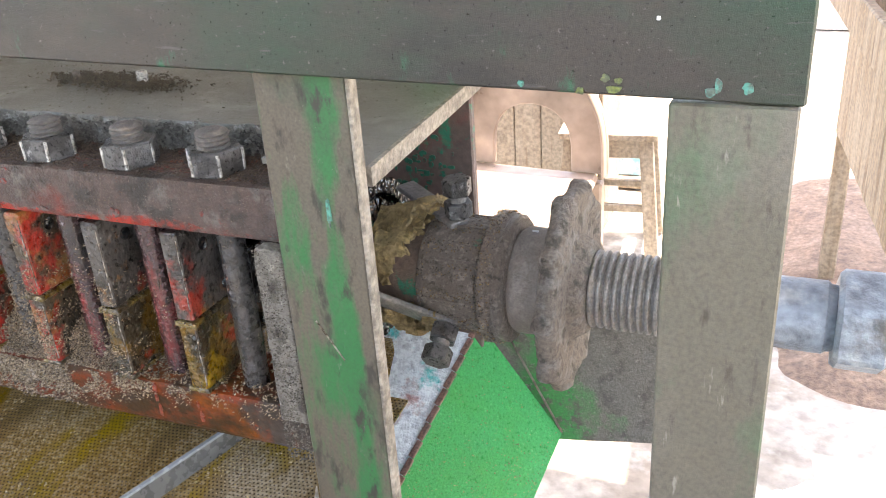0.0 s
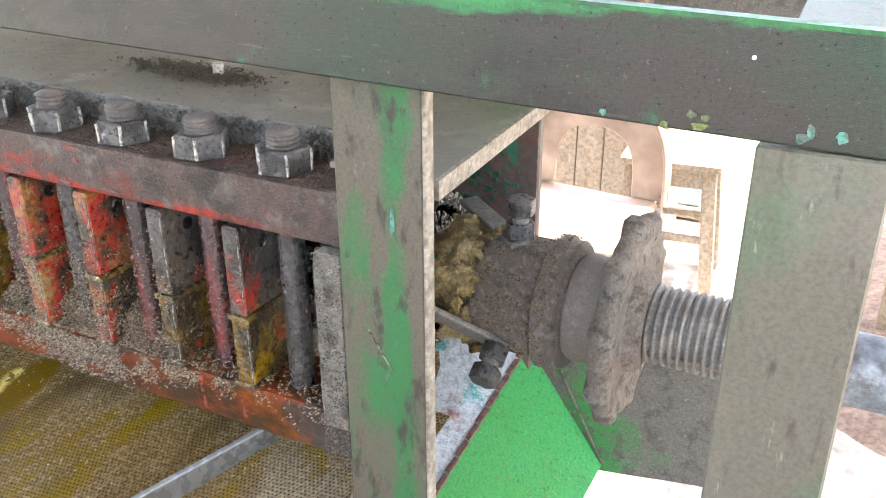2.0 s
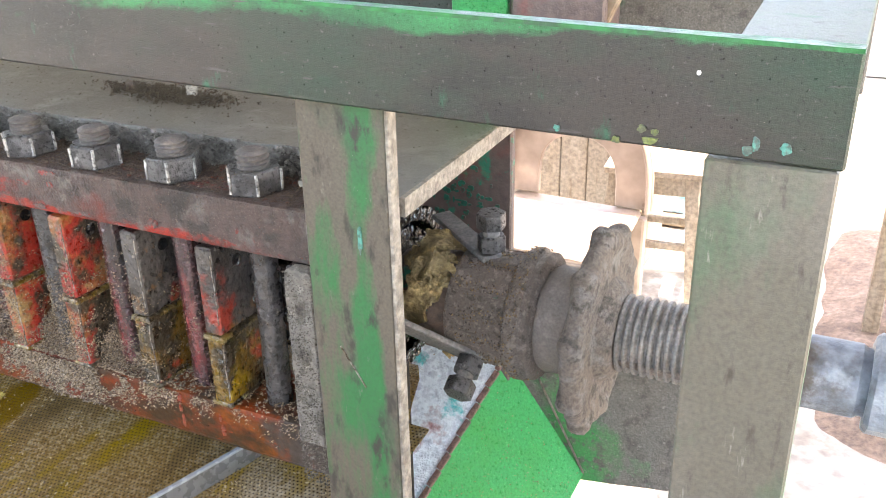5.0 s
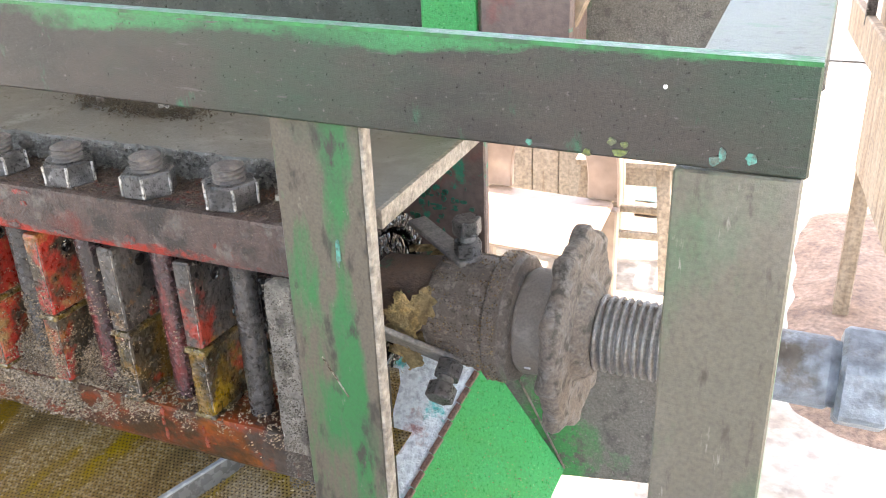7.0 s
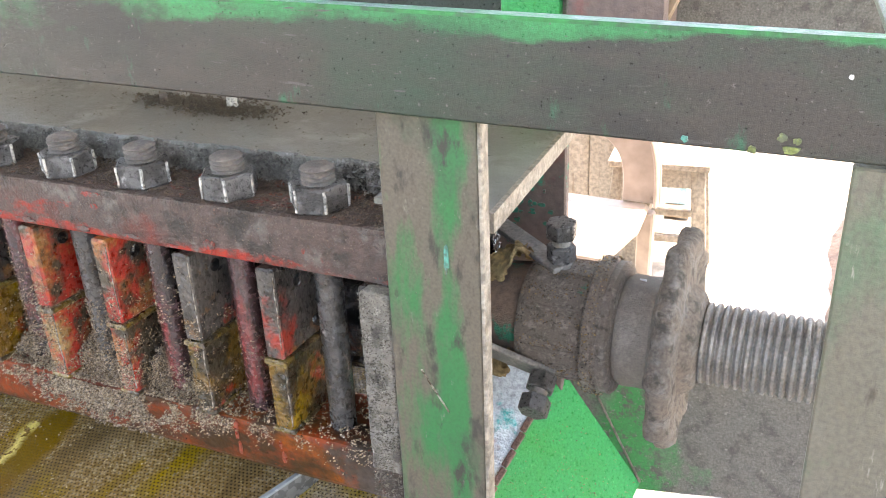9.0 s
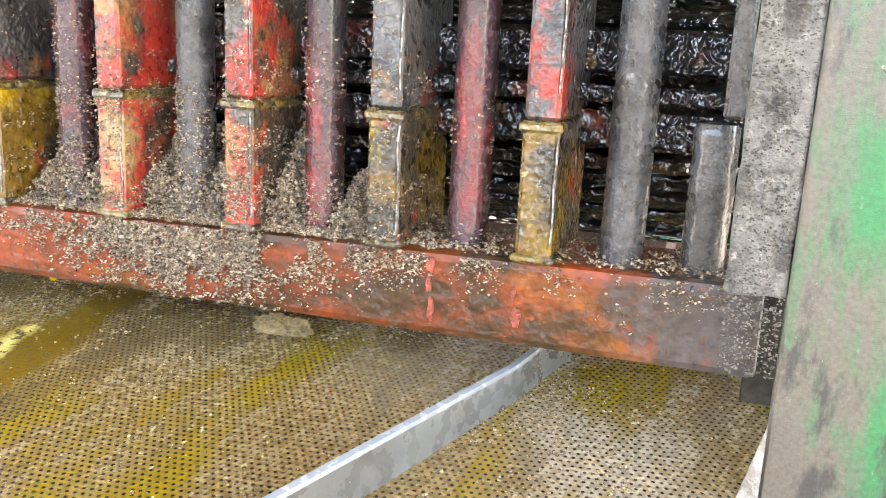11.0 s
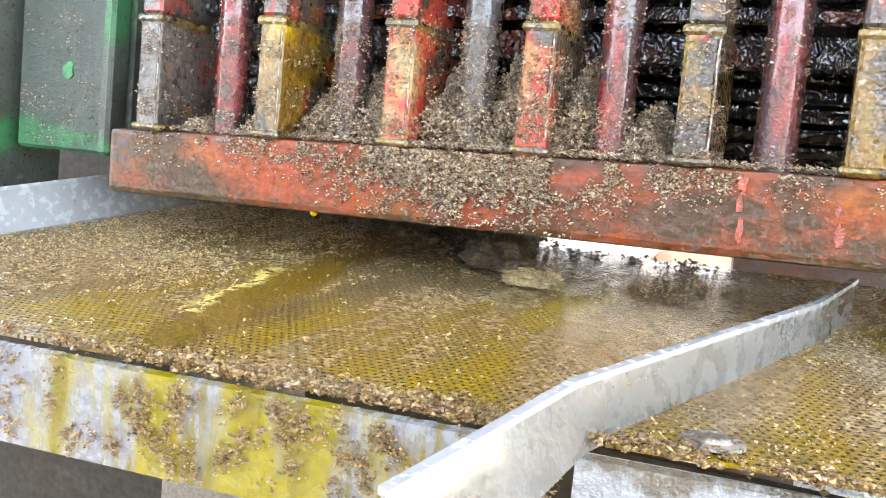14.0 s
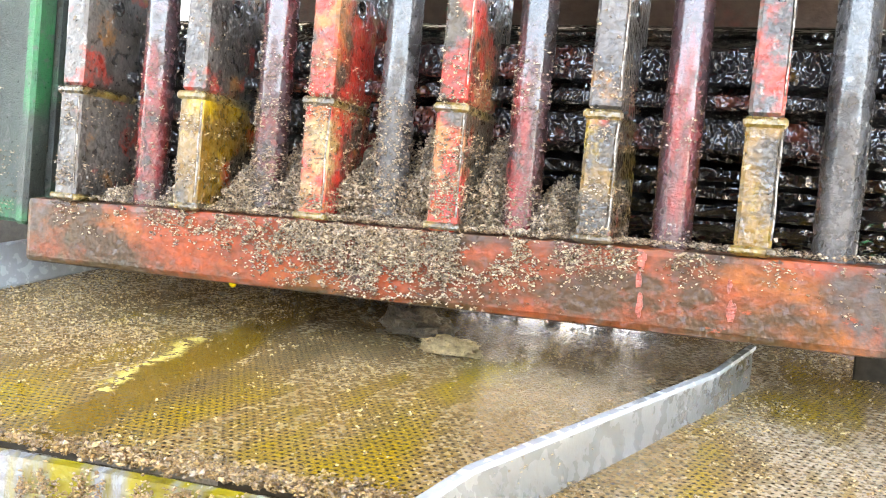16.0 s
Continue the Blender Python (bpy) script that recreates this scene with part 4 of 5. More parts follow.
def scalloped_wheel():
    """A thick rough cast disc whose rim swells into ten low knobs."""
    prof = [(-0.190, 0.040), (-0.190, 0.066), (-0.189, 0.088), (-0.187, 0.095), (-0.183, 0.0985), (-0.177, 0.099), (-0.172, 0.0975), (-0.168, 0.093), (-0.167, 0.083), (-0.171, 0.072), (-0.169, 0.052), (-0.158, 0.045), (-0.154, 0.036)]
    bm = lathe(prof, (0, 0, 0), 140)
    for v in bm.verts:
        r = math.hypot(v.co.y, v.co.z)
        if r < 0.06:
            continue
        a = math.atan2(v.co.z, v.co.y)
        k = (r - 0.06) / 0.039
        knob = max(0.0, math.cos(10 * a + 0.6 + 0.5 * noise.noise(Vector((math.cos(a) * 2, math.sin(a) * 2, 3))))) ** 2.0
        swell = 0.008 * knob + 0.004 * noise.noise(v.co * 45) + 0.0014 * noise.noise(v.co * 190)
        f = (r + k * (swell - 0.002)) / r
        v.co = Vector((-0.177 + (v.co.x + 0.177) * (1 + 0.25 * k * (knob - 0.3)) + 0.0010 * noise.noise(v.co * 120), v.co.y * f, v.co.z * f))
    bmesh.ops.translate(bm, vec=AXIS, verts=bm.verts)
    return bm


part("lug_wheel", scalloped_wheel(), cast_grey, rotor, "rough cast wheel with ten low knobs", smooth=True)
prof = [(-0.156, 0.030)]
x = -0.155
while x < 0.0:
    prof += [(x, 0.0345), (x + 0.0022, 0.0378), (x + 0.0046, 0.0378), (x + 0.0066, 0.0345)]
    x += 0.0076
prof += [(0.002, 0.030)]
part("threaded_sleeve", lathe(prof, AXIS, 64), thread_steel, rotor, "coarse external thread", smooth=True)
key = box((-0.150, -0.0045, 0.0340), (-0.002, 0.0045, 0.0372), 0.001, cuts=8, rough=0.002)
bmesh.ops.transform(key, matrix=Matrix.Translation(AXIS) @ Matrix.Rotation(radians(90 - 215), 4, "X"), verts=key.verts)
part("clogged_keyway", key, crusty, rotor)
part("shaft_barrel", lathe([(0.002, 0.024), (0.0025, 0.0325), (0.050, 0.0325), (0.053, 0.030), (0.062, 0.029)], AXIS, 40), blue_steel, rotor, "blue grey shaft end", smooth=True)
part("end_nut", prism([(AX_Y + p, AX_Z + q) for p, q in hexagon(0.0475, 22)], (0.058, 0.101), "X", 0.004), blue_steel, rotor, "large blue grey hexagonal nut")
for k in range(3):
    a = 87 + 120 * k
    m = Matrix.Translation(AXIS) @ Matrix.Rotation(radians(a - 90), 4, "X").inverted()
    bar = box((-0.385, -0.011, 0.0585), (-0.275, 0.011, 0.0645), 0.0012, turn=pose(0, 0, 0, 0, 3, -36))
    bmesh.ops.translate(bar, vec=(0, 0.024, 0), verts=bar.verts)
    bmesh.ops.transform(bar, matrix=m, verts=bar.verts)
    bar_ob = part("breaker_bar", bar, thread_steel, rotor, "flat steel breaker bar")
    nut = prism([(-0.290 + p, q) for p, q in hexagon(0.0145, 10)], (0.0640, 0.0800), "Z", 0.001)
    bmesh.ops.transform(nut, matrix=m, verts=nut.verts)
    part("bolt_nut", nut, nut_steel, bar_ob)
    shank = lathe([(0.0801, 0.0085), (0.0875, 0.0085)], (-0.290, 0, 0), 16, "Z")
    bmesh.ops.transform(shank, matrix=m, verts=shank.verts)
    part("bolt_shank", shank, thread_steel, bar_ob)
    head = prism([(-0.290 + p, q) for p, q in hexagon(0.0150, 34)], (0.0876, 0.1040), "Z", 0.001)
    bmesh.ops.transform(head, matrix=m, verts=head.verts)
    part("bolt_head", head, nut_steel, bar_ob)

rng = random.Random(71)
spots = []
for i in range(5200):
    a = rng.uniform(0, 2 * math.pi)
    if rng.random() < 0.8:
        x = rng.uniform(-0.318, -0.257)
        if 0.5 + 0.5 * math.cos(a * 14 + 0.8 * noise.noise(Vector((x * 40, a, 1)))) + 0.4 * noise.noise(Vector((x * 60, math.cos(a) * 5, math.sin(a) * 5))) < rng.uniform(0.1, 0.9):
            continue
        r = 0.0585
    else:
        x, r = rng.uniform(-0.2555, -0.240), 0.0668
    spots.append(((x, r * math.cos(a), r * math.sin(a)), rng.uniform(0.0004, 0.0013)))
for name, crust, mt in (("sleeve_crust", spots[::2], crust_dark), ("sleeve_crust", spots[1::2], crumb_brown)):
    ob = new(name, crumb_mesh(name, crust, mt, 72, 1.0))
    ob.parent = rotor
    tagged(ob, "grains of cake crusted on the sleeve", kind="stuff")

# ---- chute under the outlet ----
seam_rust = surface("rusty pinkish seam", (0.30, 0.17, 0.14), [((0.16, 0.10, 0.08), 120, 0.55, 0.05)], 0.7, grain=300, bump=0.8)
chute = thing("cake_chute", (-0.3, 0.95, 0.70), "sheet metal cake chute with bright green and pale blue faces", "chute")
part("rear_panel", prism([(-0.345, 0.90), (0.0, 0.90), (0.0, 0.715), (-0.115, 0.706), (-0.15, 0.700), (-0.19, 0.692), (-0.25, 0.682), (-0.345, 0.66)], (0.962, 0.968), "Y"), panel_grey, chute, "dirty grey green panel")
APEX, CREASE, TOE = (-0.345, 0.958, 0.850), (-0.235, 0.958, 0.697), (-0.4275, 0.721, 0.625)
part("green_face", slab([APEX, CREASE, (-0.264, 0.871, 0.610), TOE], 0.004), chute_green, chute, "bright green face")
part("blue_face", slab([APEX, TOE, (-0.52, 0.721, 0.66), (-0.52, 0.958, 0.862)], 0.004), chute_blue, chute, "pale blue scuffed face")
seam = Vector(TOE) - Vector(APEX)
for k in range(14):
    q = Vector(APEX) + seam * ((k + 0.5) / 14)
    part("rust_seam", box((q.x - 0.004, q.y - 0.0115, q.z - 0.001), (q.x + 0.004, q.y + 0.0115, q.z + 0.0035), 0.001, turn=Matrix.Rotation(math.atan2(seam.z, -seam.y) * -1 + math.pi, 4, "X") @ Matrix.Rotation(0.33, 4, "Z")), seam_rust, chute)
part("crease_strip", box((-0.2735, 0.9560, 0.690), (-0.2705, 0.9590, 0.855), 0.001, turn=pose(0, 0, 0, 0, -27, 0)), cast_grey, chute)
part("front_lip", box((-0.29, 0.70, 0.70), (-0.10, 0.704, 0.72), 0.001), panel_grey, chute)

# ---- oil tray ----
tray = thing("oil_tray", (-0.75, 0.55, 0.80), "brown perforated oil tray coated in oil and crumbs", "tray")


def front_y(x):
    return 0.432 + 0.09 * (x + 0.65)


def rear_y(x):
    """The back edge of the tray, stepped forward beside the outlet to fit the camera's view."""
    return 0.96 - 0.082 * min(1.0, max(0.0, (x + 0.86) / 0.10)) - 0.10 * min(1.0, max(0.0, (x + 0.425) / 0.03))


bm = bmesh.new()
N, M = 60, 36
grid = []
for i in range(N + 1):
    x = -1.165 + 0.800 * i / N
    row = []
    for j in range(M + 1):
        y = front_y(x) + (rear_y(x) - front_y(x)) * j / M
        dz = 0.0016 * noise.noise(Vector((x * 7, y * 7, 0)))
        row.append(bm.verts.new((x, y, tray_z(x, y) + dz)))
    grid.append(row)
for i in range(N):
    for j in range(M):
        bm.faces.new((grid[i][j], grid[i + 1][j], grid[i + 1][j + 1], grid[i][j + 1]))
bmesh.ops.recalc_face_normals(bm, faces=bm.faces[:])
bmesh.ops.solidify(bm, geom=bm.faces[:], thickness=0.002)
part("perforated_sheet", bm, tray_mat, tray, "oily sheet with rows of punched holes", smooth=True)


def apron(x0, x1, top, bottom, n=24):
    bm = bmesh.new()
    rows = []
    for i in range(n + 1):
        x = x0 + (x1 - x0) * i / n
        y = front_y(x) - 0.012
        zt = tray_z(x, y) + top
        rows.append([bm.verts.new(p) for p in ((x, y, zt + bottom), (x, y, zt), (x, y + 0.004, zt + 0.0015), (x, y + 0.010, zt), (x, y + 0.010, zt + bottom))])
    for a, b in zip(rows, rows[1:]):
        for k in range(5):
            bm.faces.new((a[k], b[k], b[(k + 1) % 5], a[(k + 1) % 5]))
    bm.faces.new(rows[0])
    bm.faces.new(rows[-1])
    bmesh.ops.recalc_face_normals(bm, faces=bm.faces[:])
    return bm


part("apron", apron(-1.20, -0.618, -0.003, -0.050), apron_paint, tray, "pale front apron streaked with golden oil")
part("apron", apron(-0.606, -0.372, -0.004, -0.095), apron_clean, tray, "pale dirty front apron")
TOPS = [(-0.640, 0.318, 0.822), (-0.612, 0.43, 0.840), (-0.568, 0.54, 0.851), (-0.524, 0.650, 0.862), (-0.503, 0.716, 0.874)]
FEET = [(-0.628, 0.300, 0.782), (-0.605, 0.43, 0.812), (-0.565, 0.54, 0.822), (-0.524, 0.650, 0.832), (-0.503, 0.735, 0.838)]


def bent_strip(tops, feet, wide):
    """A thin upright sheet that follows two edges."""
    bm = bmesh.new()
    rows = []
    for hi, lo in zip(tops, feet):
        hi, lo, side = Vector(hi), Vector(lo), Vector((wide, -wide * 0.35, 0))
        rows.append([bm.verts.new(p) for p in (hi, hi + side, lo + side, lo)])
    for p, q in zip(rows, rows[1:]):
        for k in range(4):
            bm.faces.new((p[k], q[k], q[(k + 1) % 4], p[(k + 1) % 4]))
    bm.faces.new(rows[0])
    bm.faces.new(rows[-1])
    bmesh.ops.recalc_face_normals(bm, faces=bm.faces[:])
    return bm


part("divider", bent_strip(TOPS, FEET, 0.002), divider_zinc, tray, "oily zinc dividing strip", smooth=True)
part("divider_lip", bent_strip([(x - 0.001, y, z + 0.0014) for x, y, z in TOPS], [(x - 0.001, y, z - 0.0014) for x, y, z in TOPS], 0.0045), rim_white, tray, "bright folded lip")
part("left_rim", slab([(-1.162, 0.36, 0.848), (-1.162, 0.58, 0.868), (-1.150, 0.86, 0.905), (-1.148, 0.86, 0.866), (-1.155, 0.58, 0.829), (-1.155, 0.36, 0.808)], 0.004), rim_white, tray, "white folded side rim")
for x, y in ((-0.557, 0.458),):
    rivet = lathe([(0.0, 0.0135), (0.0012, 0.0135), (0.0016, 0.008), (0.0034, 0.0072), (0.0040, 0.004)], (x, y, tray_z(x, y) + 0.0008), 24, "Z")
    part("rivet", rivet, bare_edge, tray, "flat washer head")
part("tray_leg", box((-0.86, 0.47, 0.02), (-0.80, 0.53, 0.80), 0.004), panel_grey, tray)
# dark filler sheets, added to stand in for shade and to hide gaps
part("rear_skirt", box((-1.34, 0.972, 0.55), (-0.80, 0.978, 1.02), 0.001), shade_grey, tray, "added dark sheet standing in for shade behind the tray")
part("corner_skirt", box((-0.3855, 0.708, 0.60), (-0.357, 0.712, 0.935), 0.001), shade_grey, tray)
part("corner_skirt", box((-0.428, 0.800, 0.60), (-0.402, 0.804, 0.915), 0.001), shade_grey, tray)
part("tank_front", box((-1.25, 0.56, 0.25), (-0.40, 0.566, 0.775), 0.001), shade_grey, tray, "added dark panel standing in for shade under the tray")

# ---- crumbs on tray and clamp ----
rng = random.Random(21)
spots = []
while len(spots) < 13500:
    x, y = rng.uniform(-1.15, -0.38), rng.uniform(0.43, 0.90)
    k = noise.noise(Vector((x * 9, y * 9, 4))) + 0.5 * noise.noise(Vector((x * 26, y * 26, 4)))
    if y < rear_y(x) and rng.random() < 0.05 + 1.2 * max(0, k - 0.10) + 0.5 * max(0.0, min(1.0, (-0.96 - x) / 0.08)):
        spots.append(((x, y, tray_z(x, y) + 0.001), rng.choice([0.0004, 0.0005, 0.0006, 0.0007, 0.0009, 0.0011, 0.0020]) * rng.uniform(0.8, 1.3)))
crumbs("tray_crumbs", spots, crumb_gold, 22, "oily golden crumbs scattered over the tray")
spots = []
for i in range(9000):
    x = rng.uniform(-1.16, -0.38)
    k = noise.noise(Vector((x * 34, 2, 5)))
    y = front_y(x) + abs(rng.gauss(0, 0.007 + 0.006 * max(0, k))) - 0.006
    if rng.random() < (0.85 if -0.62 > x > -0.82 else 0.16) + 0.7 * k:
        spots.append(((x, y, tray_z(x, y) + rng.uniform(0, 0.004)), rng.choice([0.6, 0.8, 1.0, 1.6]) * rng.uniform(0.0007, 0.0024)))
crumbs("rim_crumbs", spots, crumb_brown, 23, "clumped cake crumbs along the tray's front edge")
spots = []
for c in range(90):
    x = rng.gauss(-0.77, 0.09)
    y = front_y(x) - 0.0125
    z = tray_z(x, y) - rng.uniform(0.006, 0.046)
    for i in range(rng.randint(6, 34)):
        spots.append(((x + rng.gauss(0, 0.0032), y - rng.uniform(0, 0.002), z + rng.gauss(0, 0.0034)), rng.uniform(0.0007, 0.002)))
crumbs("apron_crumbs", spots, crumb_brown, 24, "clots of cake stuck to the apron")
spots = []
while len(spots) < 21000:
    x = rng.uniform(-1.04, -0.40)
    k = math.exp(-((x + 0.745) / 0.115) ** 2)
    if rng.random() > 0.07 + 0.93 * k:
        continue
    if rng.random() < 0.5:
        z = low_top(x) - 0.003 - abs(rng.gauss(0, 0.010 + 0.012 * k))
        if noise.noise(Vector((x * 38, z * 22, 3))) + 0.6 * noise.noise(Vector((x * 110, z * 90, 5))) < rng.uniform(-0.25, 0.35) - 0.25 * k:
            continue
        spots.append(((x, FACE - 0.0006 - 0.003 * k * rng.random(), z), rng.choice([0.6, 0.7, 0.9, 1.4]) * rng.uniform(0.0006, 0.0017 + 0.0006 * k)))
    else:
        spots.append(((x, rng.uniform(0.616, 0.69), low_top(x) + rng.uniform(0, 0.003)), rng.uniform(0.0007, 0.0022)))
spots = [s for s in spots if s[0][2] > low_top(s[0][0]) - 0.052]
crumbs("clamp_crumbs", spots, crumb_mat, 25, "wet cake crumbs caked on the red clamp bar")
spots = []
for i in range(15000):
    x0, h, w = rng.choice([(-0.785, 0.055, 0.016), (-0.755, 0.075, 0.022), (-0.725, 0.075, 0.018), (-0.682, 0.070, 0.012), (-0.635, 0.045, 0.012), (-0.83, 0.060, 0.016), (-0.875, 0.050, 0.016), (-0.93, 0.030, 0.012), (-0.99, 0.020, 0.01)])
    x = x0 + rng.gauss(0, w * 0.6)
    top = h * max(0.0, 1 - abs(x - x0) / (w * 1.6))
    y = rng.uniform(0.63, 0.69)
    spots.append(((x, y, low_top(x) + top * rng.uniform(0.0, 1.0) * (0.55 + 0.45 * (y - 0.63) / 0.06)), rng.uniform(0.0008, 0.0025)))
crumbs("slot_cake", spots, crumb_mat, 26, "cake squeezed out between the cage bars", "cake", flat=1.0)
# grit on the chute faces
spots = []
green = [Vector(p) for p in (APEX, CREASE, (-0.264, 0.871, 0.610), TOE)]
blue = [Vector(p) for p in (APEX, TOE, (-0.52, 0.721, 0.66), (-0.52, 0.958, 0.862))]
for face, count in ((green, 1500), (blue, 700)):
    up = (face[1] - face[0]).cross(face[3] - face[0]).normalized()
    if up.z < 0:
        up = -up
    for i in range(count):
        u, v = rng.random(), rng.random() ** 0.6
        q = face[0].lerp(face[1], u).lerp(face[3].lerp(face[2], u), v)
        if noise.noise(q * 40) < rng.uniform(-0.5, 0.4):
            continue
        spots.append((q + up * 0.0008, rng.uniform(0.0004, 0.0013)))
crumbs("chute_grit", spots, crumb_brown, 41, "fine cake grit lying on the chute")
# splashes on the end plates
spots = []
for i in range(1500):
    z = 0.91 + abs(rng.gauss(0, 0.07))
    x = rng.uniform(-1.2, -1.075)
    if noise.noise(Vector((x * 30, z * 30, 6))) > rng.uniform(-0.2, 0.5) and z < 1.2:
        spots.append(((x, 0.6466, z), rng.uniform(0.0005, 0.0016)))
crumbs("plate_specks", spots, crumb_mat, 37, "cake specks splashed on the green end plate")
# wet specks on ribs and rods
spots = []
for i in range(26000):
    z = low_top(-0.7) + abs(rng.gauss(0, 0.055)) + 0.004
    if z > 1.108:
        continue
    x0 = rng.choice([r[0] for r in RIBS[:5]] + [r[0] for r in RODS[:5]])
    if rng.random() > math.exp(-((x0 + 0.78) / 0.17) ** 2) + 0.12:
        continue
    if noise.noise(Vector((x0 * 30, z * 40, 2))) < rng.uniform(-0.25, 0.35):
        continue
    if x0 in [r[0] for r in RODS]:
        if rng.random() < 0.45:
            continue
        t = rng.uniform(-1.5, 1.5)
        p = (x0 + 0.0132 * math.sin(t), ROD_Y - 0.0132 * math.cos(t), z)
    elif rng.random() < 0.45:
        p = (x0 + rng.uniform(-0.010, 0.010), 0.6125, z)
    else:
        p = (x0 + 0.0108, rng.uniform(0.615, 0.69), z)
    spots.append((p, rng.uniform(0.0006, 0.0018)))
crumbs("bar_specks", spots, crumb_mat, 31, "wet cake specks stuck to ribs and rods")
for x, h, s in ((-0.775, 0.060, 1), (-0.730, 0.068, 2), (-0.680, 0.062, 3), (-0.635, 0.036, 4), (-0.84, 0.052, 5), (-0.88, 0.040, 6)):
    heap("cake_mound", (x, 0.668, low_top(x)), (0.016, 0.018, h), cake_dark, s, "damp grey brown cake piled between the bars", 0.2)
    spots = []
    for i in range(1000):
        t, u = rng.uniform(0, 6.283), rng.random()
        f = math.sqrt(max(0.0, 1 - u * u)) * rng.uniform(0.85, 1.2)
        spots.append(((x + 0.016 * f * math.cos(t), 0.668 + 0.018 * f * math.sin(t), low_top(x) + h * u * rng.uniform(0.9, 1.12)), rng.uniform(0.0007, 0.0024)))
    crumbs("mound_crumbs", spots, crumb_mat, 60 + s, "loose cake crumbs covering a mound between the bars", "cake", flat=1.0)
heap("cake_lump", (-0.715, 0.692, tray_z(-0.715, 0.692) + 0.004), (0.024, 0.010, 0.009), cake_tan, 9, "pale lump of cake on the tray")
heap("cake_lump", (-0.760, 0.735, tray_z(-0.760, 0.735) + 0.006), (0.030, 0.018, 0.016), cake_dark, 10, "dark lump of cake on the tray")
spots = []
for i in range(6500):
    x = rng.uniform(-1.14, -0.58)
    if noise.noise(Vector((x * 60, 1, 8))) < rng.uniform(-0.5, 0.3):
        continue
    heavy = min(1.0, max(0.0, (-0.74 - x) / 0.05))
    if rng.random() > 0.16 + 0.84 * heavy:
        continue
    y = rear_y(x) - 0.004 - abs(rng.gauss(0, 0.03 + 0.03 * heavy))
    up = (0.004 + 0.022 * heavy) * (1 + noise.noise(Vector((x * 60, 4, 8))))
    spots.append(((x, y, tray_z(x, y) + rng.uniform(0.0, max(0.001, up))), rng.uniform(0.001, 0.0026 + 0.003 * heavy)))
crumbs("rear_crumbs", spots, cake_dark, 33, "dark lumps of cake along the back of the tray", "cake", flat=1.0)
spots = []
for i in range(900):
    u, v = rng.random(), rng.random()
    p = Vector((-0.612, 0.43, 0.812)).lerp(Vector((-0.507, 0.705, 0.838)), u)
    p.z += 0.028 * v
    if noise.noise(Vector((u * 14, v * 3, 7))) > rng.uniform(-0.1, 0.5):
        spots.append(((p.x + 0.002 + 0.004 * (1 - v), p.y, p.z), rng.uniform(0.0004, 0.0016)))
crumbs("divider_crumbs", spots, crumb_gold, 51, "oily crumbs stuck to the dividing strip")
# oil drip under the clamp
drip = bmesh.new()
bmesh.ops.create_icosphere(drip, subdivisions=2, radius=0.0034)
for v in drip.verts:
    v.co.z *= 1.5 if v.co.z < 0 else 0.8
    v.co += Vector((-0.865, 0.622, 0.8825))
tagged(part("oil_drip", drip, oil_gold, smooth=True), "golden oil drop under the clamp bar", "oil")
# ---- yard behind ----
def plastic_chair(loc, turn):
    ch = thing("plastic_chair", (0, 0, 0), "cream moulded plastic armchair in sunlight", "chair")
    bm = prism([(-0.23, -0.22), (0.23, -0.22), (0.25, 0.0), (0.22, 0.22), (-0.22, 0.22), (-0.25, 0.0)], (0.40, 0.425), "Z", 0.01)
    part("seat", bm, plastic_cream, ch)
    loop = [(0.255 * math.cos(math.pi * k / 24), 0.43 + 0.37 * math.sin(math.pi * k / 24) ** 0.62) for k in range(25)]
    hole = [(0.135 * math.cos(math.pi * k / 24), 0.43 + 0.215 * math.sin(math.pi * k / 24) ** 0.5) for k in range(24, -1, -1)]
    part("backrest", prism(loop + hole, (0.20, 0.225), "Y", 0.004), plastic_cream, ch, "open looped back")
    part("back_rim", prism(loop + [(p * 0.96, 0.43 + (q - 0.43) * 0.97) for p, q in reversed(loop)], (0.165, 0.199), "Y", 0.003), plastic_cream, ch)
    for sx in (-1, 1):
        for sy in (-1, 1):
            part("leg", box((sx * 0.22 - 0.025, sy * 0.19 - 0.02, 0), (sx * 0.22 + 0.025, sy * 0.19 + 0.02, 0.41), 0.006), plastic_cream, ch)
    ch.matrix_basis = Matrix.Translation(loc) @ Matrix.Rotation(radians(turn), 4, "Z")
    return ch


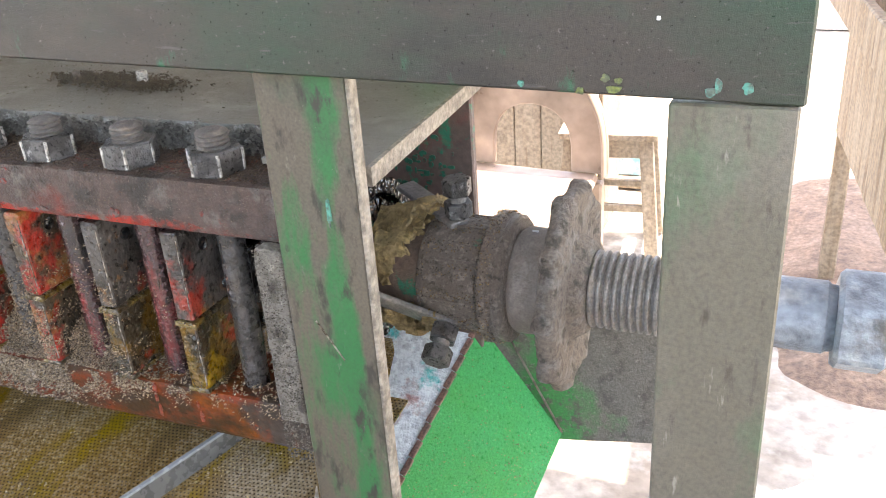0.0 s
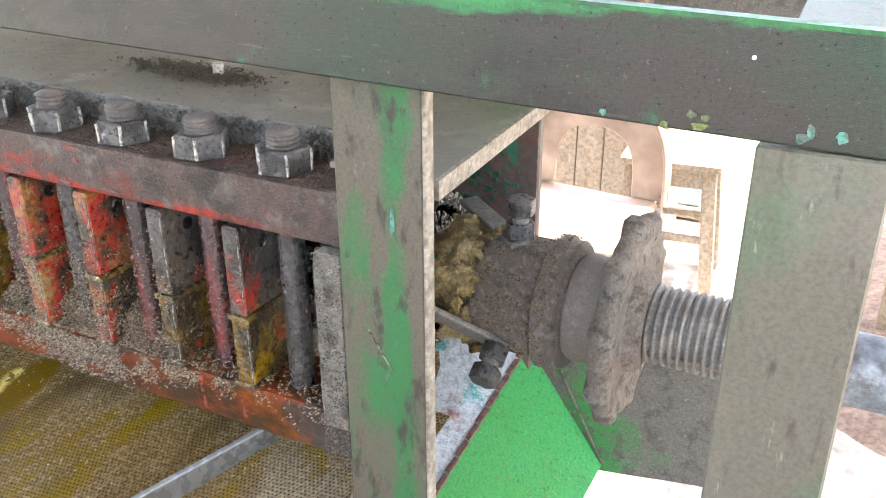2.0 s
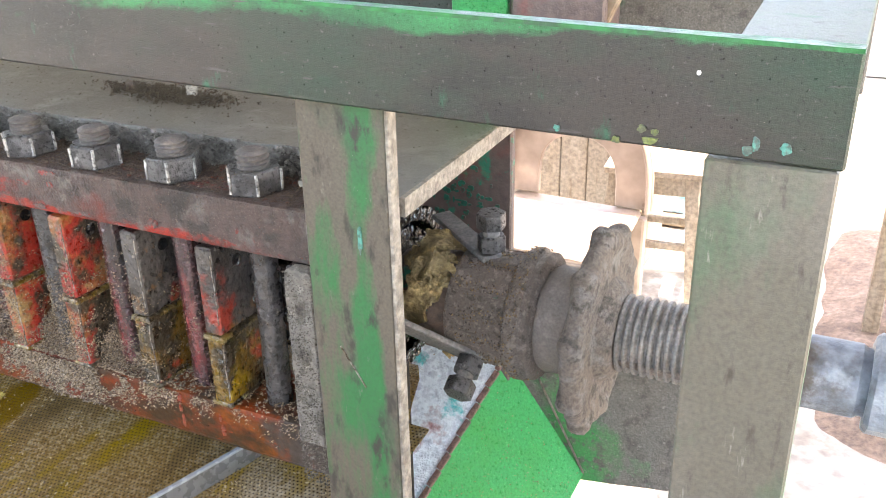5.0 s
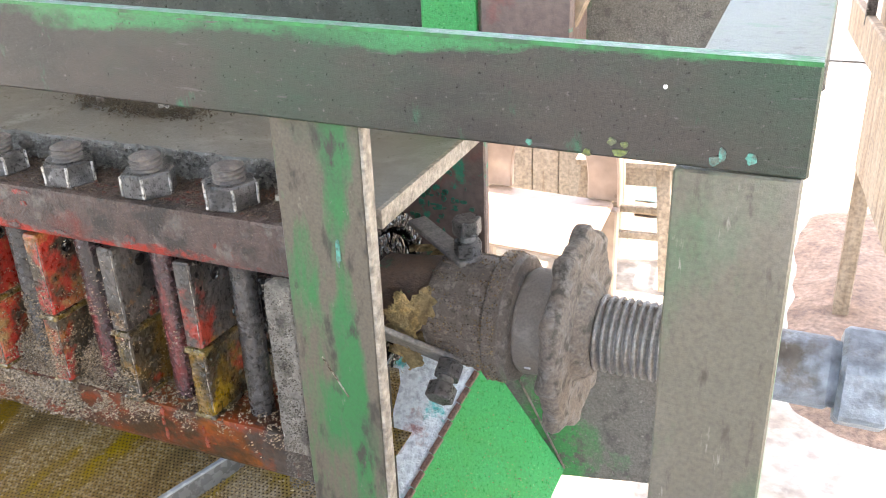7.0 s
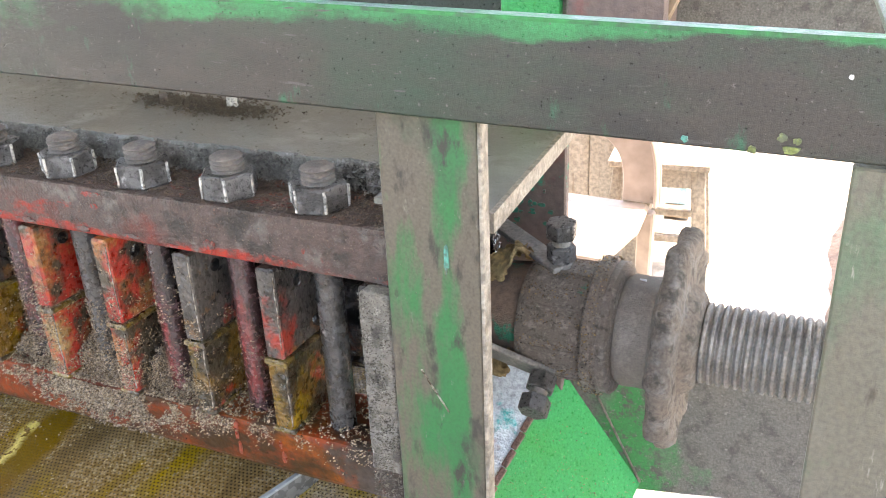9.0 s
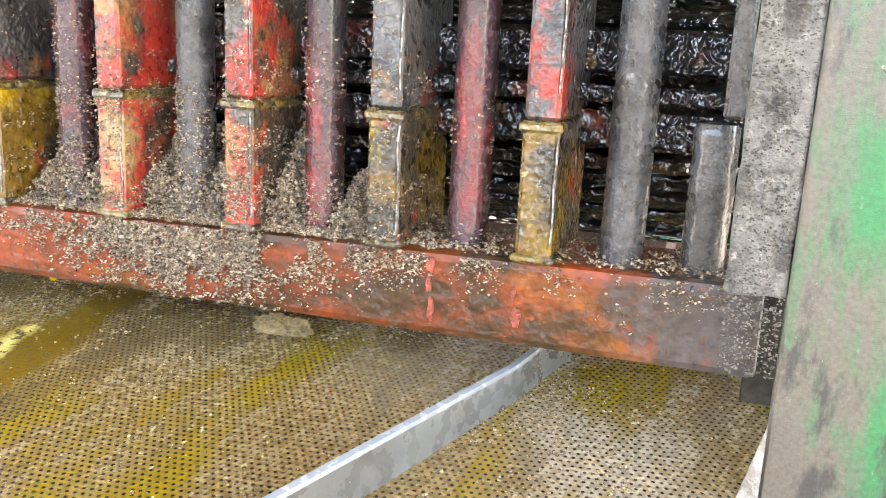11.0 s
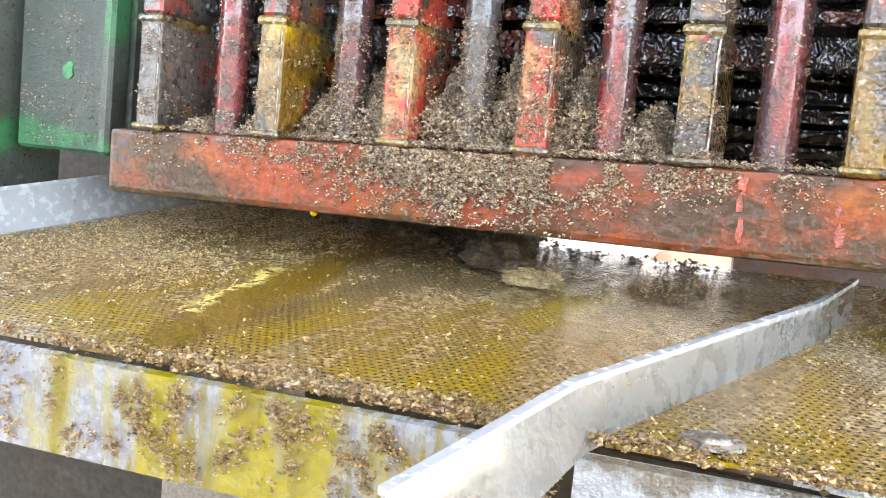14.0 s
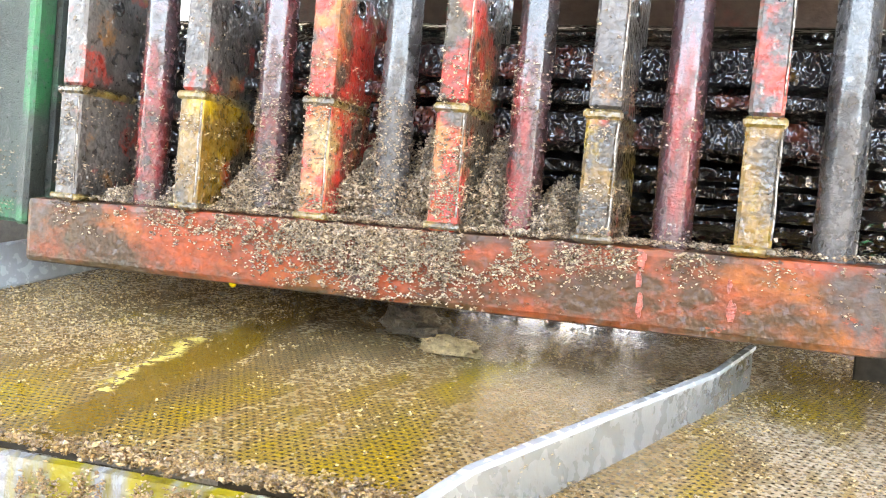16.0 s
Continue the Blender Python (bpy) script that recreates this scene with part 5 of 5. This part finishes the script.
def wooden_stool(loc, turn, height=0.47):
    st = thing("wooden_stool", (0, 0, 0), "weathered wooden stool standing in the sun", "stool")
    part("seat", box((-0.17, -0.14, height - 0.025), (0.17, 0.14, height), 0.004), wood_pale, st)
    for sx in (-1, 1):
        for sy in (-1, 1):
            m = pose(0, 0, 0, sy * 5, -sx * 5, 0)
            part("leg", box((sx * 0.15 - 0.024, sy * 0.12 - 0.02, 0), (sx * 0.15 + 0.024, sy * 0.12 + 0.02, height - 0.026), 0.003, turn=m), wood_pale, st)
        part("side_apron", box((sx * 0.125 - 0.01, -0.12, height - 0.095), (sx * 0.125 + 0.01, 0.12, height - 0.026), 0.002), wood_pale, st)
        part("rung", box((sx * 0.15 - 0.012, -0.13, 0.13), (sx * 0.15 + 0.012, 0.13, 0.155), 0.002), wood_pale, st)
    for sy in (-1, 1):
        part("front_apron", box((-0.14, sy * 0.105 - 0.01, height - 0.095), (0.14, sy * 0.105 + 0.01, height - 0.026), 0.002), wood_pale, st)
        part("rung", box((-0.16, sy * 0.125 - 0.012, 0.19), (0.16, sy * 0.125 + 0.012, 0.215), 0.002), wood_pale, st)
    st.matrix_basis = Matrix.Translation(loc) @ Matrix.Rotation(radians(turn), 4, "Z")
    return st


plastic_chair((-0.80, 2.42, 0), -4)
wooden_stool((-0.605, 3.00, 0), 6, 0.48)
crate = thing("wooden_crate", (-1.0, 3.15, 0), "weathered plank crate standing in the yard", "crate")
for i in range(6):
    part("plank", box((-1.30 + i * 0.105, 3.05, 0.0), (-1.198 + i * 0.105, 3.07, 0.62), 0.003), wood_pale, crate)
part("lid", box((-1.32, 3.04, 0.621), (-0.645, 3.40, 0.64), 0.003), wood_pale, crate)
part("side", box((-0.669, 3.071, 0.0), (-0.651, 3.39, 0.62), 0.003), wood_pale, crate)
door = thing("wooden_shutter", (0.3, 2.4, 0.0), "weathered plank shutter with an iron latch", "door")
for i in range(5):
    y0 = 1.55 + i * 0.27
    part("plank", box((0.16 - 0.03 * i + 0.10, y0, 0.52), (0.20 - 0.03 * i + 0.10, y0 + 0.262, 2.1), 0.004, turn=pose(0, 0, 0, 0, 0, 7)), wood_old, door)
part("stile", box((0.13, 2.86, 0.0), (0.18, 2.95, 2.1), 0.004), wood_old, door)
part("batten", box((0.10, 1.75, 0.95), (0.125, 2.85, 1.05), 0.004, turn=pose(0, 0, 0, 0, 0, 6)), wood_old, door)
part("latch", box((0.075, 2.50, 1.02), (0.10, 2.53, 1.16), 0.003, turn=pose(0, 0, 0, 14, 0, 0)), nut_steel, door)
heap("white_sack", (0.13, 1.50, 0.02), (0.17, 0.15, 0.20), sack_white, 17, "full white woven sack on the ground", 0.12, "sack")

board = thing("blue_board", (-0.72, 3.6, 0), "pale blue painted board in the yard", "board")
part("panel", box((-0.86, 3.6, 0.05), (-0.60, 3.62, 0.20), 0.004), cyan_paint, board)
part("foot", box((-0.90, 3.57, 0.0), (-0.58, 3.65, 0.049), 0.004), wood_old, board)

# ---- cake flakes that break off ----
def flake(seed, length, width, loc):
    """A ragged curled flake of pressed cake, about its own centre."""
    bm = bmesh.new()
    nx, ny = 26, 12
    off = Vector((seed * 5.3, seed * 2.9, 1.1))
    g = []
    for i in range(nx + 1):
        row = []
        for j in range(ny + 1):
            u, v = i / nx - 0.5, j / ny - 0.5
            w = width * (0.75 + 0.5 * noise.noise(Vector((u * 4, seed, 0.2))))
            ex = 1 + 0.35 * noise.noise(Vector((v * 5, seed, 4.0)))
            a = u * ex * (1.5 + 0.5 * math.sin(seed * 2.1))
            rad = 1.08 * length / 1.5
            x, y = rad * math.sin(a), 0.95 * v * w + 0.22 * width * noise.noise(Vector((u * 14, v * 3, seed)))
            bend = rad * (math.cos(a) - 1) + 0.005 * noise.noise(Vector((x, y, 0)) * 60 + off) + 0.012 * noise.noise(Vector((x, y, 0)) * 25 + off)
            row.append(bm.verts.new((x, y, bend)))
        g.append(row)
    for i in range(nx):
        for j in range(ny):
            bm.faces.new((g[i][j], g[i + 1][j], g[i + 1][j + 1], g[i][j + 1]))
    bmesh.ops.recalc_face_normals(bm, faces=bm.faces[:])
    bm.normal_update()
    under = [[bm.verts.new(v.co - v.normal * 0.0036) for v in row] for row in g]
    for i in range(nx):
        for j in range(ny):
            bm.faces.new((under[i][j + 1], under[i + 1][j + 1], under[i + 1][j], under[i][j]))
    ring = [(i, 0) for i in range(nx)] + [(nx, j) for j in range(ny)] + [(i, ny) for i in range(nx, 0, -1)] + [(0, j) for j in range(ny, 0, -1)]
    for (i, j), (k, m) in zip(ring, ring[1:] + ring[:1]):
        bm.faces.new((g[i][j], under[i][j], under[k][m], g[k][m]))
    bmesh.ops.recalc_face_normals(bm, faces=bm.faces[:])
    for v in bm.verts:
        v.co += noise.noise_vector(v.co * 120 + off) * 0.0012
    ob = part("cake_flake", bm, cake_tan, smooth=True)
    ob.matrix_basis = Matrix.Translation(loc)
    return tagged(ob, "ragged tan flake of pressed seed cake", "cake", "breaking cake flakes")


# Each flake: length, width, place along the shaft, radius, angle at the start, time it lets go, its side drift.
FLAKES = [
    (0.075, 0.030, -0.318, 0.068, 108, 1.20, 0.02),
    (0.050, 0.040, -0.345, 0.062, 60, 0.72, 0.03),
    (0.030, 0.022, -0.300, 0.062, -35, -0.16, 0.03),
    (0.065, 0.045, -0.340, 0.066, 200, 2.35, 0.03),
    (0.055, 0.035, -0.330, 0.066, 262, 2.95, 0.05),
    (0.080, 0.055, -0.325, 0.068, 465, 3.72, 0.01),
    (0.050, 0.040, -0.350, 0.066, 440, 3.55, 0.03),
    (0.060, 0.040, -0.335, 0.066, 505, 4.18, 0.03),
    (0.030, 0.018, -0.310, 0.066, 330, 3.28, 0.12),
    (0.030, 0.020, -0.320, 0.066, 540, 4.30, 0.08),
    (0.060, 0.040, -0.340, 0.064, 655, 5.10, 0.05),
    (0.060, 0.045, -0.350, 0.064, 760, 6.30, 0.04),
    (0.055, 0.040, -0.345, 0.064, 985, 8.05, 0.04),
    (0.045, 0.030, -0.335, 0.066, 1010, 8.60, 0.04),
    (0.060, 0.040, -0.340, 0.066, 1165, 9.70, 0.03),
    (0.060, 0.035, -0.330, 0.066, 1210, 10.17, 0.10),
    (0.045, 0.030, -0.340, 0.066, 1218, 10.20, 0.06),
    (0.060, 0.050, -0.350, 0.064, 1400, 11.60, 0.04),
]
SPEED = 120.0
flake_obs = [flake(i + 1, f[0], f[1], AXIS) for i, f in enumerate(FLAKES)]


def motions():
    # the collar turns at twenty turns a minute, its top towards the viewer
    walk(rotor, [(0.5 * k, Matrix.Translation(AXIS) @ Matrix.Rotation(radians(SPEED * 0.5 * k), 4, "X")) for k in range(33)])
    for ob, (length, width, x, r, a0, drop, drift) in zip(flake_obs, FLAKES):
        rows = []

        def held(t):
            a = radians(a0 - SPEED * t)
            # towards the viewer is angle 0, up is 90
            place = Matrix.Translation((x, AX_Y - r * math.cos(a), AX_Z + r * math.sin(a)))
            return place @ Matrix.Rotation(math.pi / 2 - a, 4, "X") @ pose(0, 0, 0, 0, 0, 60)

        t = 0.0
        while t < drop - 0.01:
            rows.append((round(t, 3), held(t)))
            t += 0.25
        start = max(drop, 0.0)
        m0 = held(drop)
        for dt in (0.0, 0.05, 0.1, 0.15, 0.2, 0.25, 0.3, 0.35, 0.4, 0.45):
            tt = drop + dt
            if tt < 0 or tt > 16.0 or (rows and tt <= rows[-1][0] + 0.02):
                continue
            z = -0.35 * dt - 4.9 * dt * dt
            p = m0.translation + Vector((drift * dt * 2.0, -0.25 * dt, z))
            p.z = max(p.z, 0.02)
            rows.append((round(tt, 3), Matrix.Translation(p) @ Matrix.Rotation(dt * 4.0, 4, (0.6, 0.5, 0.3)) @ m0.to_3x3().to_4x4()))
        if rows[0][0] > 0:
            rows.insert(0, (0.0, rows[0][1]))
        last = rows[-1][1]
        if rows[-1][0] < 16.0:
            rows.append((16.0, last))
        walk(ob, rows)


motions()
